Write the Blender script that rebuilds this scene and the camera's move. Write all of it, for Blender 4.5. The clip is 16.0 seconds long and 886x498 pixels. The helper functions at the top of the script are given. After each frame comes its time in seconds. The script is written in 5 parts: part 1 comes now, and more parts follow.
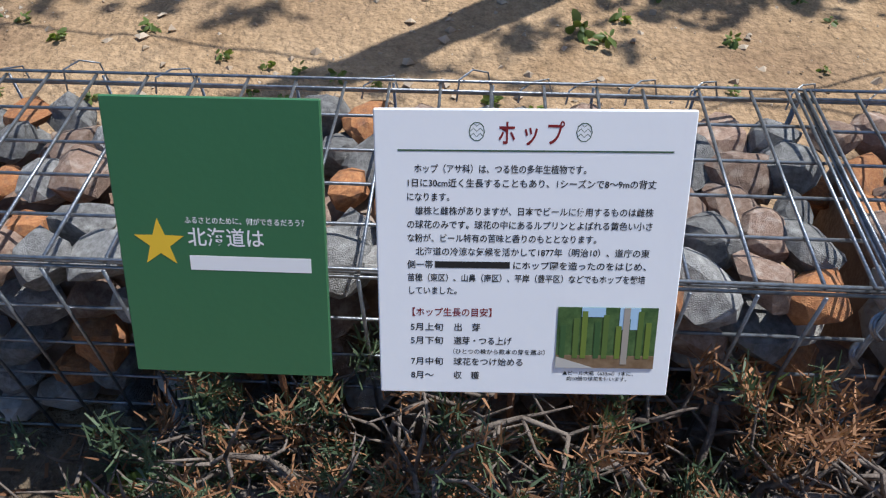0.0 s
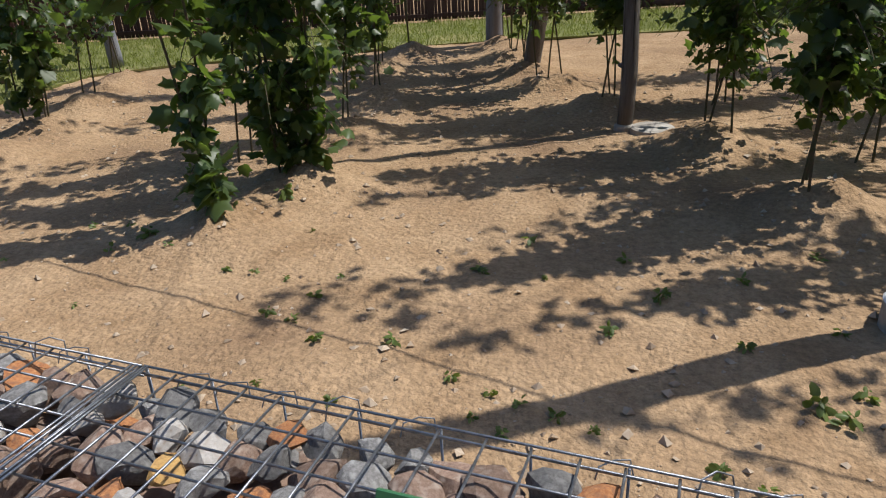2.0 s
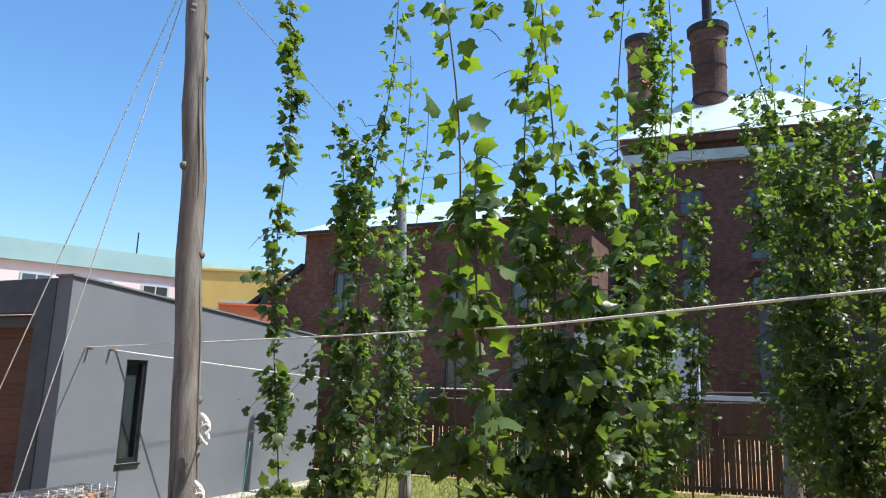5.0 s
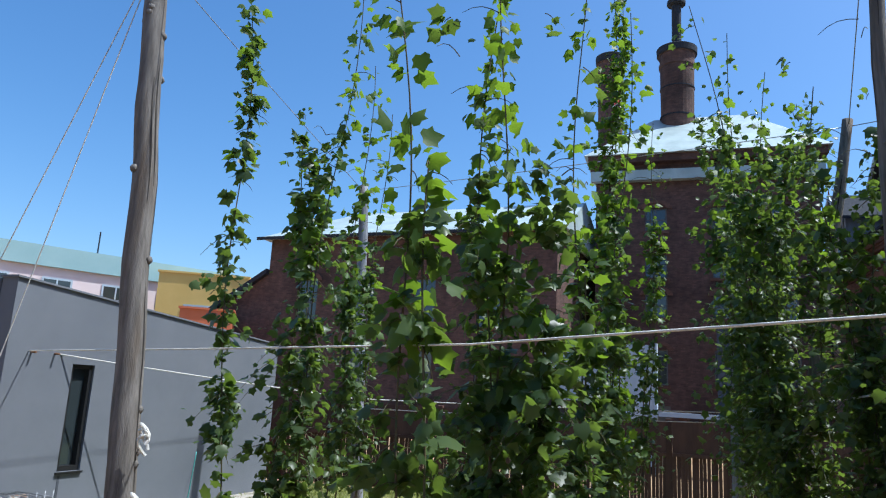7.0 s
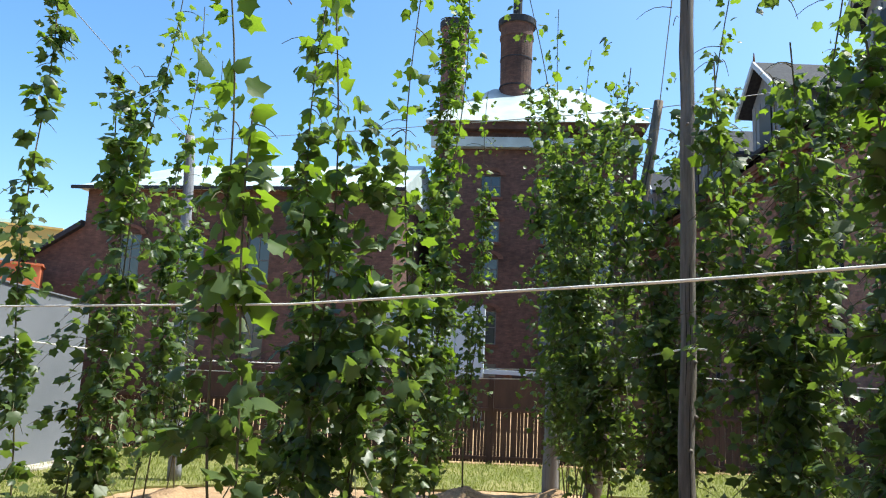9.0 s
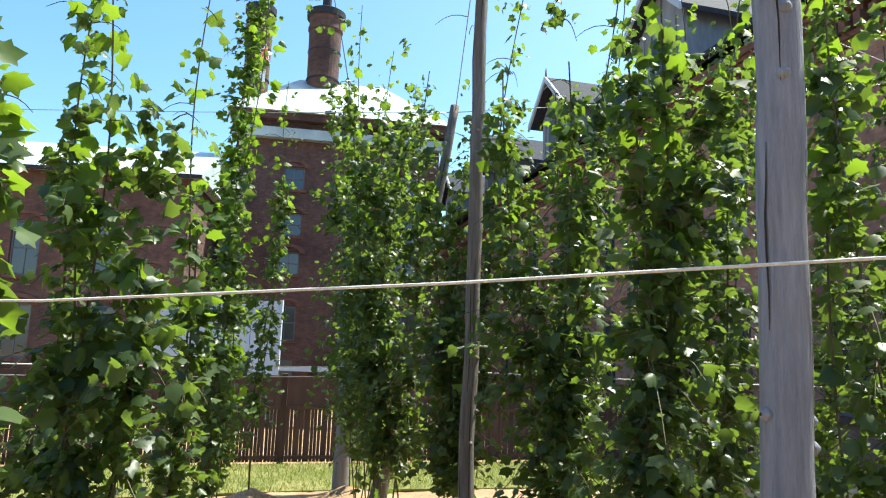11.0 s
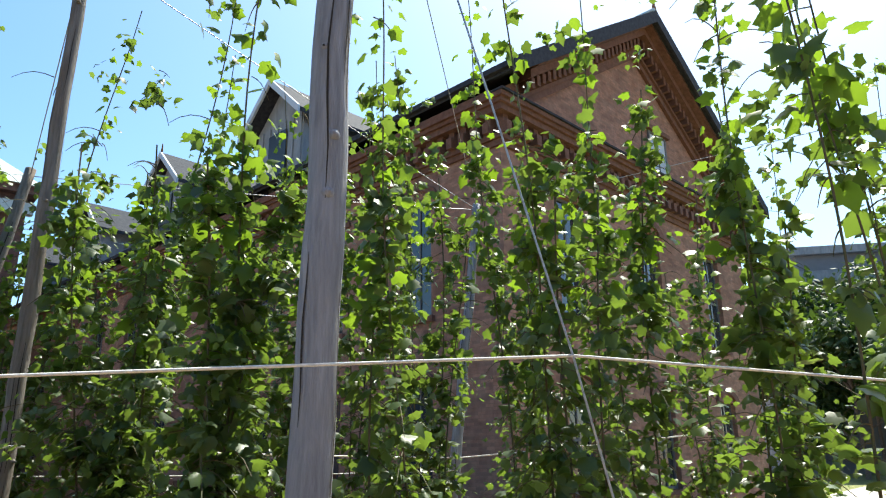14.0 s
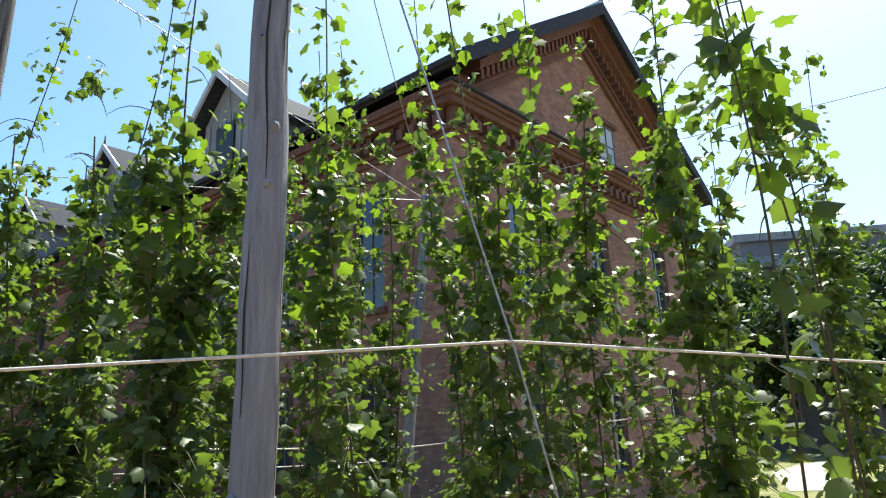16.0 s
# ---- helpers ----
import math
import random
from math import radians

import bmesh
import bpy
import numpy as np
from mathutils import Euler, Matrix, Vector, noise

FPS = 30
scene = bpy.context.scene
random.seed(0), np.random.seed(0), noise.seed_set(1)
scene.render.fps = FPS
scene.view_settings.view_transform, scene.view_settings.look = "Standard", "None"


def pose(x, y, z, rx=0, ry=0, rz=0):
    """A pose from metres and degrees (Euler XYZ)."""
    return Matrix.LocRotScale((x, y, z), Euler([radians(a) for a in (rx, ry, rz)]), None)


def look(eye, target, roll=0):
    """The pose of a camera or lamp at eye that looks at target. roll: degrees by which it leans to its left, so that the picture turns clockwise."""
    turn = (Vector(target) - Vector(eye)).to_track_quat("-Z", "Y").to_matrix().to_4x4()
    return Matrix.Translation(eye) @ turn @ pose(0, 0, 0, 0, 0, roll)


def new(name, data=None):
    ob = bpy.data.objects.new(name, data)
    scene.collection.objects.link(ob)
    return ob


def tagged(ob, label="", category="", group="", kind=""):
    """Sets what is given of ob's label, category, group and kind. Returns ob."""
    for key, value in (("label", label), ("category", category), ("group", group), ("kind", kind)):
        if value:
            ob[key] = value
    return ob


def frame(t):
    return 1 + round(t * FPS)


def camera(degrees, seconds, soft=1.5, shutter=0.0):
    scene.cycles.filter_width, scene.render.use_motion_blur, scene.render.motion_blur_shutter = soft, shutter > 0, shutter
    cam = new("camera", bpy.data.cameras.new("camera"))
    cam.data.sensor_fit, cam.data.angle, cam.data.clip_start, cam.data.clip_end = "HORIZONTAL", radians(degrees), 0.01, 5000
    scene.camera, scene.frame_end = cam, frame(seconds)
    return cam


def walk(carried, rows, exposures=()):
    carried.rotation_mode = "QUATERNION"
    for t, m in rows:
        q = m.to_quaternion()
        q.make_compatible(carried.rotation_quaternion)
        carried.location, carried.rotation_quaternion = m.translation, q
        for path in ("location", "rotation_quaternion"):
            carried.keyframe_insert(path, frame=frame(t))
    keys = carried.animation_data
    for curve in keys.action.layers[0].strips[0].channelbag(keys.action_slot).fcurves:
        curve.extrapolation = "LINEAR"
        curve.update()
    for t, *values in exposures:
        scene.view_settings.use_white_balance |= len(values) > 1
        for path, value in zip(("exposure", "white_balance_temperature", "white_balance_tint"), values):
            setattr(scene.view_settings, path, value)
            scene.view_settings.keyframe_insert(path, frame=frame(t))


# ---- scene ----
cam = camera(63.8, 16.0, soft=1.15)
PATH = [
    (0, (-0.067, 0.84, 1.4), (0.073, 2.175, -0.082), -0.9),
    (0.5, (-0.077, 0.845, 1.418), (0.044, 2.217, -0.033), -0.5),
    (1, (-0.094, 0.868, 1.462), (-0.072, 2.416, 0.196), -1.5),
    (1.5, (-0.119, 0.892, 1.507), (-0.249, 2.599, 0.472), -2.1),
    (2, (-0.155, 0.908, 1.554), (-0.521, 2.693, 0.728), -2.6),
    (2.5, (-0.202, 0.909, 1.6), (-0.867, 2.704, 1.022), -1.9),
    (3, (-0.25, 0.885, 1.639), (-1.136, 2.648, 1.313), -1.8),
    (3.5, (-0.277, 0.85, 1.666), (-1.341, 2.541, 1.578), -0.4),
    (4, (-0.271, 0.832, 1.688), (-1.359, 2.505, 1.825), 1.0),
    (4.5, (-0.251, 0.81, 1.698), (-1.316, 2.47, 2.028), 2.0),
    (7, (-0.128, 0.907, 1.756), (-1.099, 2.609, 2.156), 3.2),
    (7.5, (-0.125, 0.928, 1.757), (-0.99, 2.694, 2.122), 3.3),
    (8, (-0.12, 0.949, 1.757), (-0.883, 2.766, 2.099), 3.3),
    (8.5, (-0.089, 0.961, 1.761), (-0.756, 2.818, 2.087), 3.0),
    (11, (0.019, 1.044, 1.794), (-0.003, 3.018, 2.116), 1.9),
    (11.5, (0.075, 1.031, 1.808), (0.228, 2.988, 2.186), 1.6),
    (12, (0.119, 0.997, 1.82), (0.511, 2.907, 2.263), 1.6),
    (12.5, (0.16, 0.959, 1.827), (0.773, 2.8, 2.312), 0.9),
    (13, (0.192, 0.935, 1.833), (0.976, 2.701, 2.35), 0.2),
    (13.5, (0.222, 0.927, 1.833), (1.107, 2.634, 2.383), -0.3),
    (14, (0.248, 0.913, 1.829), (1.215, 2.568, 2.398), -0.7),
    (14.5, (0.26, 0.89, 1.826), (1.291, 2.505, 2.398), -1.3),
    (15, (0.263, 0.864, 1.824), (1.304, 2.474, 2.394), -1.7),
    (15.5, (0.273, 0.855, 1.812), (1.337, 2.452, 2.376), -2.4),
    (16, (0.276, 0.854, 1.809), (1.356, 2.448, 2.351), -2.5),
]
EXPOSURE = [(0, 0.28, 5850, 8), (0.5, 0.22, 5900, 8), (1.0, 0.06, 6000, 8), (1.5, 0.0, 6150, 10), (2.0, 0.05, 6250, 10), (2.5, 0.22, 6350, 10), (3.5, 0.78, 6350, 8), (4.5, 0.9, 6400, 6), (7, 0.45, 5650, 6), (8.5, 0.9, 6300, 4), (11, 1.38, 6550, 2), (12.5, 1.35, 6700, 2), (14.5, 1.15, 6600, 2), (16, 1.1, 6600, 2)]
walk(cam, [(t, look(eye, target, roll)) for t, eye, target, roll in PATH], EXPOSURE)

# ---- world, sun ----
SUN_AZ, SUN_EL = -63.5, 61.5          # degrees: from +y towards +x is negative, height above the horizon
sx, sy = -math.sin(radians(SUN_AZ)), math.cos(radians(SUN_AZ))
SUN_DIR = Vector((sx * math.cos(radians(SUN_EL)), sy * math.cos(radians(SUN_EL)), math.sin(radians(SUN_EL))))
world = bpy.data.worlds.new("sky")
scene.world = world
world.use_nodes = True
wn = world.node_tree.nodes
sky = wn.new("ShaderNodeTexSky")
sky.sky_type, sky.sun_disc = "NISHITA", False
sky.sun_elevation, sky.sun_rotation = radians(SUN_EL), radians(-SUN_AZ)
sky.air_density, sky.dust_density, sky.ozone_density = 1.0, 1.6, 2.0
wn["Background"].inputs["Strength"].default_value = 0.135
sat = wn.new("ShaderNodeHueSaturation")
sat.inputs["Saturation"].default_value = 1.25
world.node_tree.links.new(sky.outputs["Color"], sat.inputs["Color"])
world.node_tree.links.new(sat.outputs["Color"], wn["Background"].inputs["Color"])
sun = new("sun", bpy.data.lights.new("sun", "SUN"))
sun.data.energy, sun.data.angle, sun.data.color = 5.0, radians(0.5), (1.0, 0.95, 0.87)
sun.matrix_world = look(SUN_DIR * 60, (0, 0, 0))

rng = np.random.default_rng(7)
rnd = random.Random(11)


# ---- materials ----
def surface(name, c1, c2, scale=8.0, rough=0.8, bump=0.3, fine=90.0, c3=None, stain=1.2, metal=0.0, vary=0.0,
            coords="Object", spec=0.4, stretch=(1, 1, 1), dist=0.01, lo=0.35, hi=0.65, speck=0.0):
    """A rough real surface: two colours mixed by a noise, stains of a third at a larger scale, fine grain in the relief."""
    m = bpy.data.materials.new(name)
    m.use_nodes = True
    nt = m.node_tree
    n, l = nt.nodes, nt.links
    p = n["Principled BSDF"]
    tc = n.new("ShaderNodeTexCoord")
    mp = n.new("ShaderNodeMapping")
    mp.inputs["Scale"].default_value = stretch
    if coords == "World":
        geo = n.new("ShaderNodeNewGeometry")
        l.new(geo.outputs["Position"], mp.inputs["Vector"])
    else:
        l.new(tc.outputs[coords], mp.inputs["Vector"])
    n1 = n.new("ShaderNodeTexNoise")
    n1.inputs["Scale"].default_value, n1.inputs["Detail"].default_value, n1.inputs["Roughness"].default_value = scale, 6, 0.65
    l.new(mp.outputs["Vector"], n1.inputs["Vector"])
    r1 = n.new("ShaderNodeMapRange")
    r1.inputs["From Min"].default_value, r1.inputs["From Max"].default_value = lo, hi
    l.new(n1.outputs["Fac"], r1.inputs["Value"])
    mix = n.new("ShaderNodeMix")
    mix.data_type = "RGBA"
    mix.inputs["A"].default_value, mix.inputs["B"].default_value = (*c1, 1), (*c2, 1)
    l.new(r1.outputs["Result"], mix.inputs["Factor"])
    col = mix.outputs["Result"]
    if c3:
        n3 = n.new("ShaderNodeTexNoise")
        n3.inputs["Scale"].default_value, n3.inputs["Detail"].default_value = stain, 5
        l.new(mp.outputs["Vector"], n3.inputs["Vector"])
        r3 = n.new("ShaderNodeMapRange")
        r3.inputs["From Min"].default_value, r3.inputs["From Max"].default_value = 0.5, 0.72
        l.new(n3.outputs["Fac"], r3.inputs["Value"])
        mix3 = n.new("ShaderNodeMix")
        mix3.data_type = "RGBA"
        mix3.inputs["B"].default_value = (*c3, 1)
        l.new(r3.outputs["Result"], mix3.inputs["Factor"])
        l.new(col, mix3.inputs["A"])
        col = mix3.outputs["Result"]
    if speck:
        vo = n.new("ShaderNodeTexNoise")
        vo.inputs["Scale"].default_value, vo.inputs["Detail"].default_value, vo.inputs["Roughness"].default_value = speck, 8, 0.8
        l.new(mp.outputs["Vector"], vo.inputs["Vector"])
        rs = n.new("ShaderNodeMapRange")
        rs.inputs["From Min"].default_value, rs.inputs["From Max"].default_value = 0.36, 0.64
        rs.inputs["To Min"].default_value, rs.inputs["To Max"].default_value = 0.66, 1.22
        l.new(vo.outputs["Fac"], rs.inputs["Value"])
        hs = n.new("ShaderNodeHueSaturation")
        l.new(rs.outputs["Result"], hs.inputs["Value"])
        l.new(col, hs.inputs["Color"])
        col = hs.outputs["Color"]
    if vary:
        info = n.new("ShaderNodeObjectInfo")
        hv = n.new("ShaderNodeHueSaturation")
        rv = n.new("ShaderNodeMapRange")
        rv.inputs["To Min"].default_value, rv.inputs["To Max"].default_value = 1 - vary, 1 + vary
        l.new(info.outputs["Random"], rv.inputs["Value"])
        l.new(rv.outputs["Result"], hv.inputs["Value"])
        l.new(col, hv.inputs["Color"])
        col = hv.outputs["Color"]
    l.new(col, p.inputs["Base Color"])
    p.inputs["Roughness"].default_value, p.inputs["Metallic"].default_value = rough, metal
    p.inputs["Specular IOR Level"].default_value = spec
    if bump:
        nf = n.new("ShaderNodeTexNoise")
        nf.inputs["Scale"].default_value, nf.inputs["Detail"].default_value = fine, 4
        l.new(mp.outputs["Vector"], nf.inputs["Vector"])
        b = n.new("ShaderNodeBump")
        b.inputs["Strength"].default_value, b.inputs["Distance"].default_value = bump, dist
        l.new(nf.outputs["Fac"], b.inputs["Height"])
        l.new(b.outputs["Normal"], p.inputs["Normal"])
    return m


def leafy(name, dark, light, trans=0.35, glow=(0.25, 0.4, 0.02), rough=0.45, dry=None):
    """Thin leaves: each its own green, gloss on top, and the light that comes through them."""
    m = bpy.data.materials.new(name)
    m.use_nodes = True
    nt = m.node_tree
    n, l = nt.nodes, nt.links
    p, out = n["Principled BSDF"], n["Material Output"]
    geo = n.new("ShaderNodeNewGeometry")
    ramp = n.new("ShaderNodeValToRGB")
    ramp.color_ramp.elements[0].color, ramp.color_ramp.elements[1].color = (*dark, 1), (*light, 1)
    if dry:
        e = ramp.color_ramp.elements.new(0.93)
        e.color = (*light, 1)
        ramp.color_ramp.elements[2].color = (*dry, 1)
    l.new(geo.outputs["Random Per Island"], ramp.inputs["Fac"])
    l.new(ramp.outputs["Color"], p.inputs["Base Color"])
    p.inputs["Roughness"].default_value = rough
    p.inputs["Specular IOR Level"].default_value = 0.28
    tr = n.new("ShaderNodeBsdfTranslucent")
    tr.inputs["Color"].default_value = (*glow, 1)
    mx = n.new("ShaderNodeMixShader")
    mx.inputs["Fac"].default_value = trans
    l.new(p.outputs["BSDF"], mx.inputs[1])
    l.new(tr.outputs["BSDF"], mx.inputs[2])
    l.new(mx.outputs["Shader"], out.inputs["Surface"])
    return m


def plain(name, c, rough=0.5, metal=0.0, spec=0.5):
    m = bpy.data.materials.new(name)
    m.use_nodes = True
    p = m.node_tree.nodes["Principled BSDF"]
    p.inputs["Base Color"].default_value = (*c, 1)
    p.inputs["Roughness"].default_value, p.inputs["Metallic"].default_value = rough, metal
    p.inputs["Specular IOR Level"].default_value = spec
    return m


def brickwork(name, c1, c2, mortar, scale=1.0, soot=(0.05, 0.03, 0.025)):
    """Far brickwork in courses of 75 mm with weathered patches, laid along the object's x or y and its z."""
    m = surface(name, c1, c2, 3.0, 0.9, 0.0, c3=soot, stain=0.35)
    nt = m.node_tree
    n, l = nt.nodes, nt.links
    p = n["Principled BSDF"]
    old = p.inputs["Base Color"].links[0].from_socket
    tc = n.new("ShaderNodeTexCoord")
    sep = n.new("ShaderNodeSeparateXYZ")
    l.new(tc.outputs["Object"], sep.inputs["Vector"])
    add = n.new("ShaderNodeMath")
    l.new(sep.outputs["X"], add.inputs[0])
    l.new(sep.outputs["Y"], add.inputs[1])
    com = n.new("ShaderNodeCombineXYZ")
    l.new(add.outputs["Value"], com.inputs["X"])
    l.new(sep.outputs["Z"], com.inputs["Y"])
    bt = n.new("ShaderNodeTexBrick")
    bt.inputs["Scale"].default_value = 1.0
    bt.inputs["Brick Width"].default_value, bt.inputs["Row Height"].default_value = 0.23 * scale, 0.075 * scale
    bt.inputs["Mortar Size"].default_value = 0.006 * scale
    bt.inputs["Color1"].default_value, bt.inputs["Color2"].default_value = (0.75, 0.75, 0.75, 1), (1.2, 1.1, 1.05, 1)
    bt.inputs["Mortar"].default_value = (*mortar, 1)
    l.new(com.outputs["Vector"], bt.inputs["Vector"])
    mul = n.new("ShaderNodeMix")
    mul.data_type, mul.blend_type = "RGBA", "MULTIPLY"
    mul.inputs["Factor"].default_value = 1.0
    l.new(old, mul.inputs["A"])
    l.new(bt.outputs["Color"], mul.inputs["B"])
    l.new(mul.outputs["Result"], p.inputs["Base Color"])
    b = n.new("ShaderNodeBump")
    b.inputs["Strength"].default_value, b.inputs["Distance"].default_value = 0.5, 0.01
    l.new(bt.outputs["Fac"], b.inputs["Height"])
    b.invert = True
    l.new(b.outputs["Normal"], p.inputs["Normal"])
    return m


M_SOIL = surface("sandy_soil", (0.305, 0.198, 0.11), (0.44, 0.305, 0.18), 2.2, 0.95, 0.8, 38, c3=(0.22, 0.138, 0.08), stain=1.1, coords="World", spec=0.15, dist=0.035, speck=26)
M_LITTER = surface("dark_litter_soil", (0.06, 0.042, 0.028), (0.17, 0.125, 0.08), 14, 0.95, 0.8, 120, c3=(0.05, 0.06, 0.02), stain=3, coords="World", dist=0.02)
M_LAWN = surface("mown_lawn", (0.11, 0.125, 0.03), (0.19, 0.195, 0.055), 5, 0.9, 0.6, 160, c3=(0.26, 0.23, 0.09), stain=0.7, coords="World", dist=0.02)
M_GRASS = leafy("grass_blades", (0.1, 0.13, 0.026), (0.24, 0.25, 0.075), 0.3, (0.35, 0.42, 0.05), 0.6)
M_WALL_BACK = surface("dark_grey_wall", (0.1, 0.1, 0.105), (0.14, 0.14, 0.145), 1.5, 0.9, 0.2, 60)
M_HOP = leafy("hop_leaf", (0.014, 0.032, 0.012), (0.077, 0.115, 0.042), 0.3, (0.25, 0.385, 0.045), 0.4)
M_HOP_YOUNG = leafy("young_hop_leaf", (0.02, 0.05, 0.01), (0.08, 0.135, 0.026), 0.36, (0.3, 0.48, 0.03), 0.52)
M_TREE = leafy("tree_leaf", (0.012, 0.028, 0.01), (0.04, 0.07, 0.022), 0.15, (0.15, 0.28, 0.02), 0.6)
M_BINE = surface("hop_bine", (0.06, 0.075, 0.03), (0.11, 0.075, 0.045), 20, 0.8, 0.3)
M_WEED = leafy("weed_leaf", (0.07, 0.11, 0.03), (0.16, 0.2, 0.06), 0.3, (0.3, 0.4, 0.05))
M_JUNIPER = leafy("juniper_green", (0.035, 0.06, 0.03), (0.12, 0.16, 0.09), 0.15, (0.15, 0.22, 0.06), 0.6)
M_DRY = leafy("juniper_dry", (0.17, 0.08, 0.04), (0.38, 0.2, 0.1), 0.15, (0.4, 0.2, 0.07), 0.8)
M_TWIG = surface("bare_twig", (0.075, 0.055, 0.043), (0.22, 0.18, 0.15), 30, 0.9, 0.5, 150)
M_POLE = surface("weathered_pole", (0.105, 0.093, 0.082), (0.215, 0.195, 0.175), 5, 0.85, 0.7, 40, c3=(0.13, 0.1, 0.075), stain=1.5, stretch=(5, 5, 0.5), dist=0.012)
# weathered grey wood, with blue skylight of the shaded side tinted into the colour
M_POLE_BLUE = surface("grey_weathered_pole", (0.165, 0.175, 0.2), (0.285, 0.298, 0.33), 5, 0.8, 0.7, 40, c3=(0.16, 0.13, 0.11), stain=1.2, stretch=(5, 5, 0.45), dist=0.012)
M_CRACK = plain("crack_dark", (0.025, 0.02, 0.016), 0.95)
M_CONC = surface("concrete_collar", (0.3, 0.27, 0.23), (0.45, 0.42, 0.37), 10, 0.9, 0.5, 80, c3=(0.2, 0.17, 0.13), stain=5)
M_WIRE = surface("galvanised_wire", (0.18, 0.19, 0.21), (0.34, 0.355, 0.38), 40, 0.42, 0.2, 200, metal=0.85)
M_ROPE = surface("white_rope", (0.62, 0.6, 0.55), (0.8, 0.78, 0.73), 60, 0.9, 0.6, 300)
M_GUY = surface("steel_guy_wire", (0.3, 0.31, 0.32), (0.45, 0.46, 0.47), 40, 0.5, 0.1, metal=0.7)
M_RUST = surface("rusted_iron", (0.1, 0.045, 0.025), (0.24, 0.11, 0.05), 30, 0.85, 0.5)
M_GRAY = surface("grey_render_wall", (0.135, 0.147, 0.17), (0.16, 0.172, 0.197), 0.9, 0.8, 0.25, 220, c3=(0.12, 0.132, 0.155), stain=0.5)
M_GRAY_D = surface("dark_grey_fascia", (0.05, 0.058, 0.07), (0.075, 0.082, 0.1), 3, 0.7, 0.1)
M_CLAD = surface("brown_boards", (0.085, 0.034, 0.02), (0.14, 0.06, 0.035), 4, 0.7, 0.4, 40, vary=0.2, stretch=(1, 1, 8))
M_FENCE = surface("red_brown_fence", (0.06, 0.027, 0.02), (0.105, 0.048, 0.034), 5, 0.75, 0.4, 60, vary=0.2, stretch=(1, 1, 0.2))
M_SASH = surface("dark_sash_paint", (0.09, 0.095, 0.1), (0.13, 0.135, 0.14), 6, 0.6, 0.1)
M_BLACK = plain("black_frame", (0.015, 0.016, 0.018), 0.4)
M_GLASS = plain("window_glass", (0.03, 0.04, 0.045), 0.06, 0.0, 0.9)
M_BLIND = surface("pale_blind", (0.4, 0.4, 0.36), (0.5, 0.5, 0.46), 3, 0.8, 0.0)
M_BRICK = brickwork("weathered_brick", (0.21, 0.115, 0.084), (0.31, 0.195, 0.15), (0.85, 0.85, 0.83), soot=(0.15, 0.08, 0.058))
M_BRICK_D = brickwork("dark_brick", (0.085, 0.05, 0.043), (0.14, 0.085, 0.07), (0.85, 0.85, 0.85))
M_BRICK_TRIM = surface("brick_trim", (0.1, 0.048, 0.034), (0.16, 0.085, 0.062), 6, 0.9, 0.4, 30)
M_SLATE = surface("dark_slate_roof", (0.022, 0.026, 0.036), (0.045, 0.05, 0.06), 8, 0.85, 0.4, 20, spec=0.15)
M_METAL = surface("pale_metal_roof", (0.34, 0.42, 0.42), (0.45, 0.53, 0.53), 1.2, 0.45, 0.15, 30, c3=(0.3, 0.36, 0.36), stain=0.4, metal=0.1)
M_LEAD = surface("grey_dormer_boards", (0.16, 0.185, 0.21), (0.25, 0.275, 0.3), 3, 0.7, 0.3, 30, stretch=(1, 1, 0.3))
M_PINK = surface("pale_pink_wall", (0.6, 0.5, 0.5), (0.66, 0.56, 0.56), 0.3, 0.85, 0.0)
M_TEAL = surface("teal_parapet", (0.24, 0.38, 0.4), (0.28, 0.42, 0.44), 0.3, 0.8, 0.0)
M_YEL = surface("yellow_wall", (0.6, 0.42, 0.13), (0.66, 0.47, 0.16), 0.4, 0.85, 0.0)
M_ORANGE = surface("orange_wall", (0.5, 0.14, 0.06), (0.56, 0.17, 0.08), 0.5, 0.85, 0.0)
M_PANEL = surface("pale_blue_panel", (0.36, 0.43, 0.5), (0.42, 0.49, 0.56), 1.5, 0.6, 0.1)
M_GREEN_SIGN = surface("green_board", (0.044, 0.145, 0.064), (0.048, 0.155, 0.069), 3, 0.35, 0.03)
M_WHITE_SIGN = surface("white_board", (0.84, 0.85, 0.87), (0.87, 0.88, 0.89), 3, 0.4, 0.02)
M_INK = plain("black_ink", (0.012, 0.012, 0.012), 0.6)
M_INK_RED = plain("dark_red_ink", (0.2, 0.008, 0.01), 0.6)
M_INK_GREEN = plain("green_ink", (0.05, 0.1, 0.055), 0.6)
M_GOLD = plain("gold_print", (0.78, 0.5, 0.03), 0.5)
M_WHITE = plain("white_print", (0.8, 0.8, 0.8), 0.5)
M_RED = plain("red_paint", (0.6, 0.03, 0.02), 0.6)
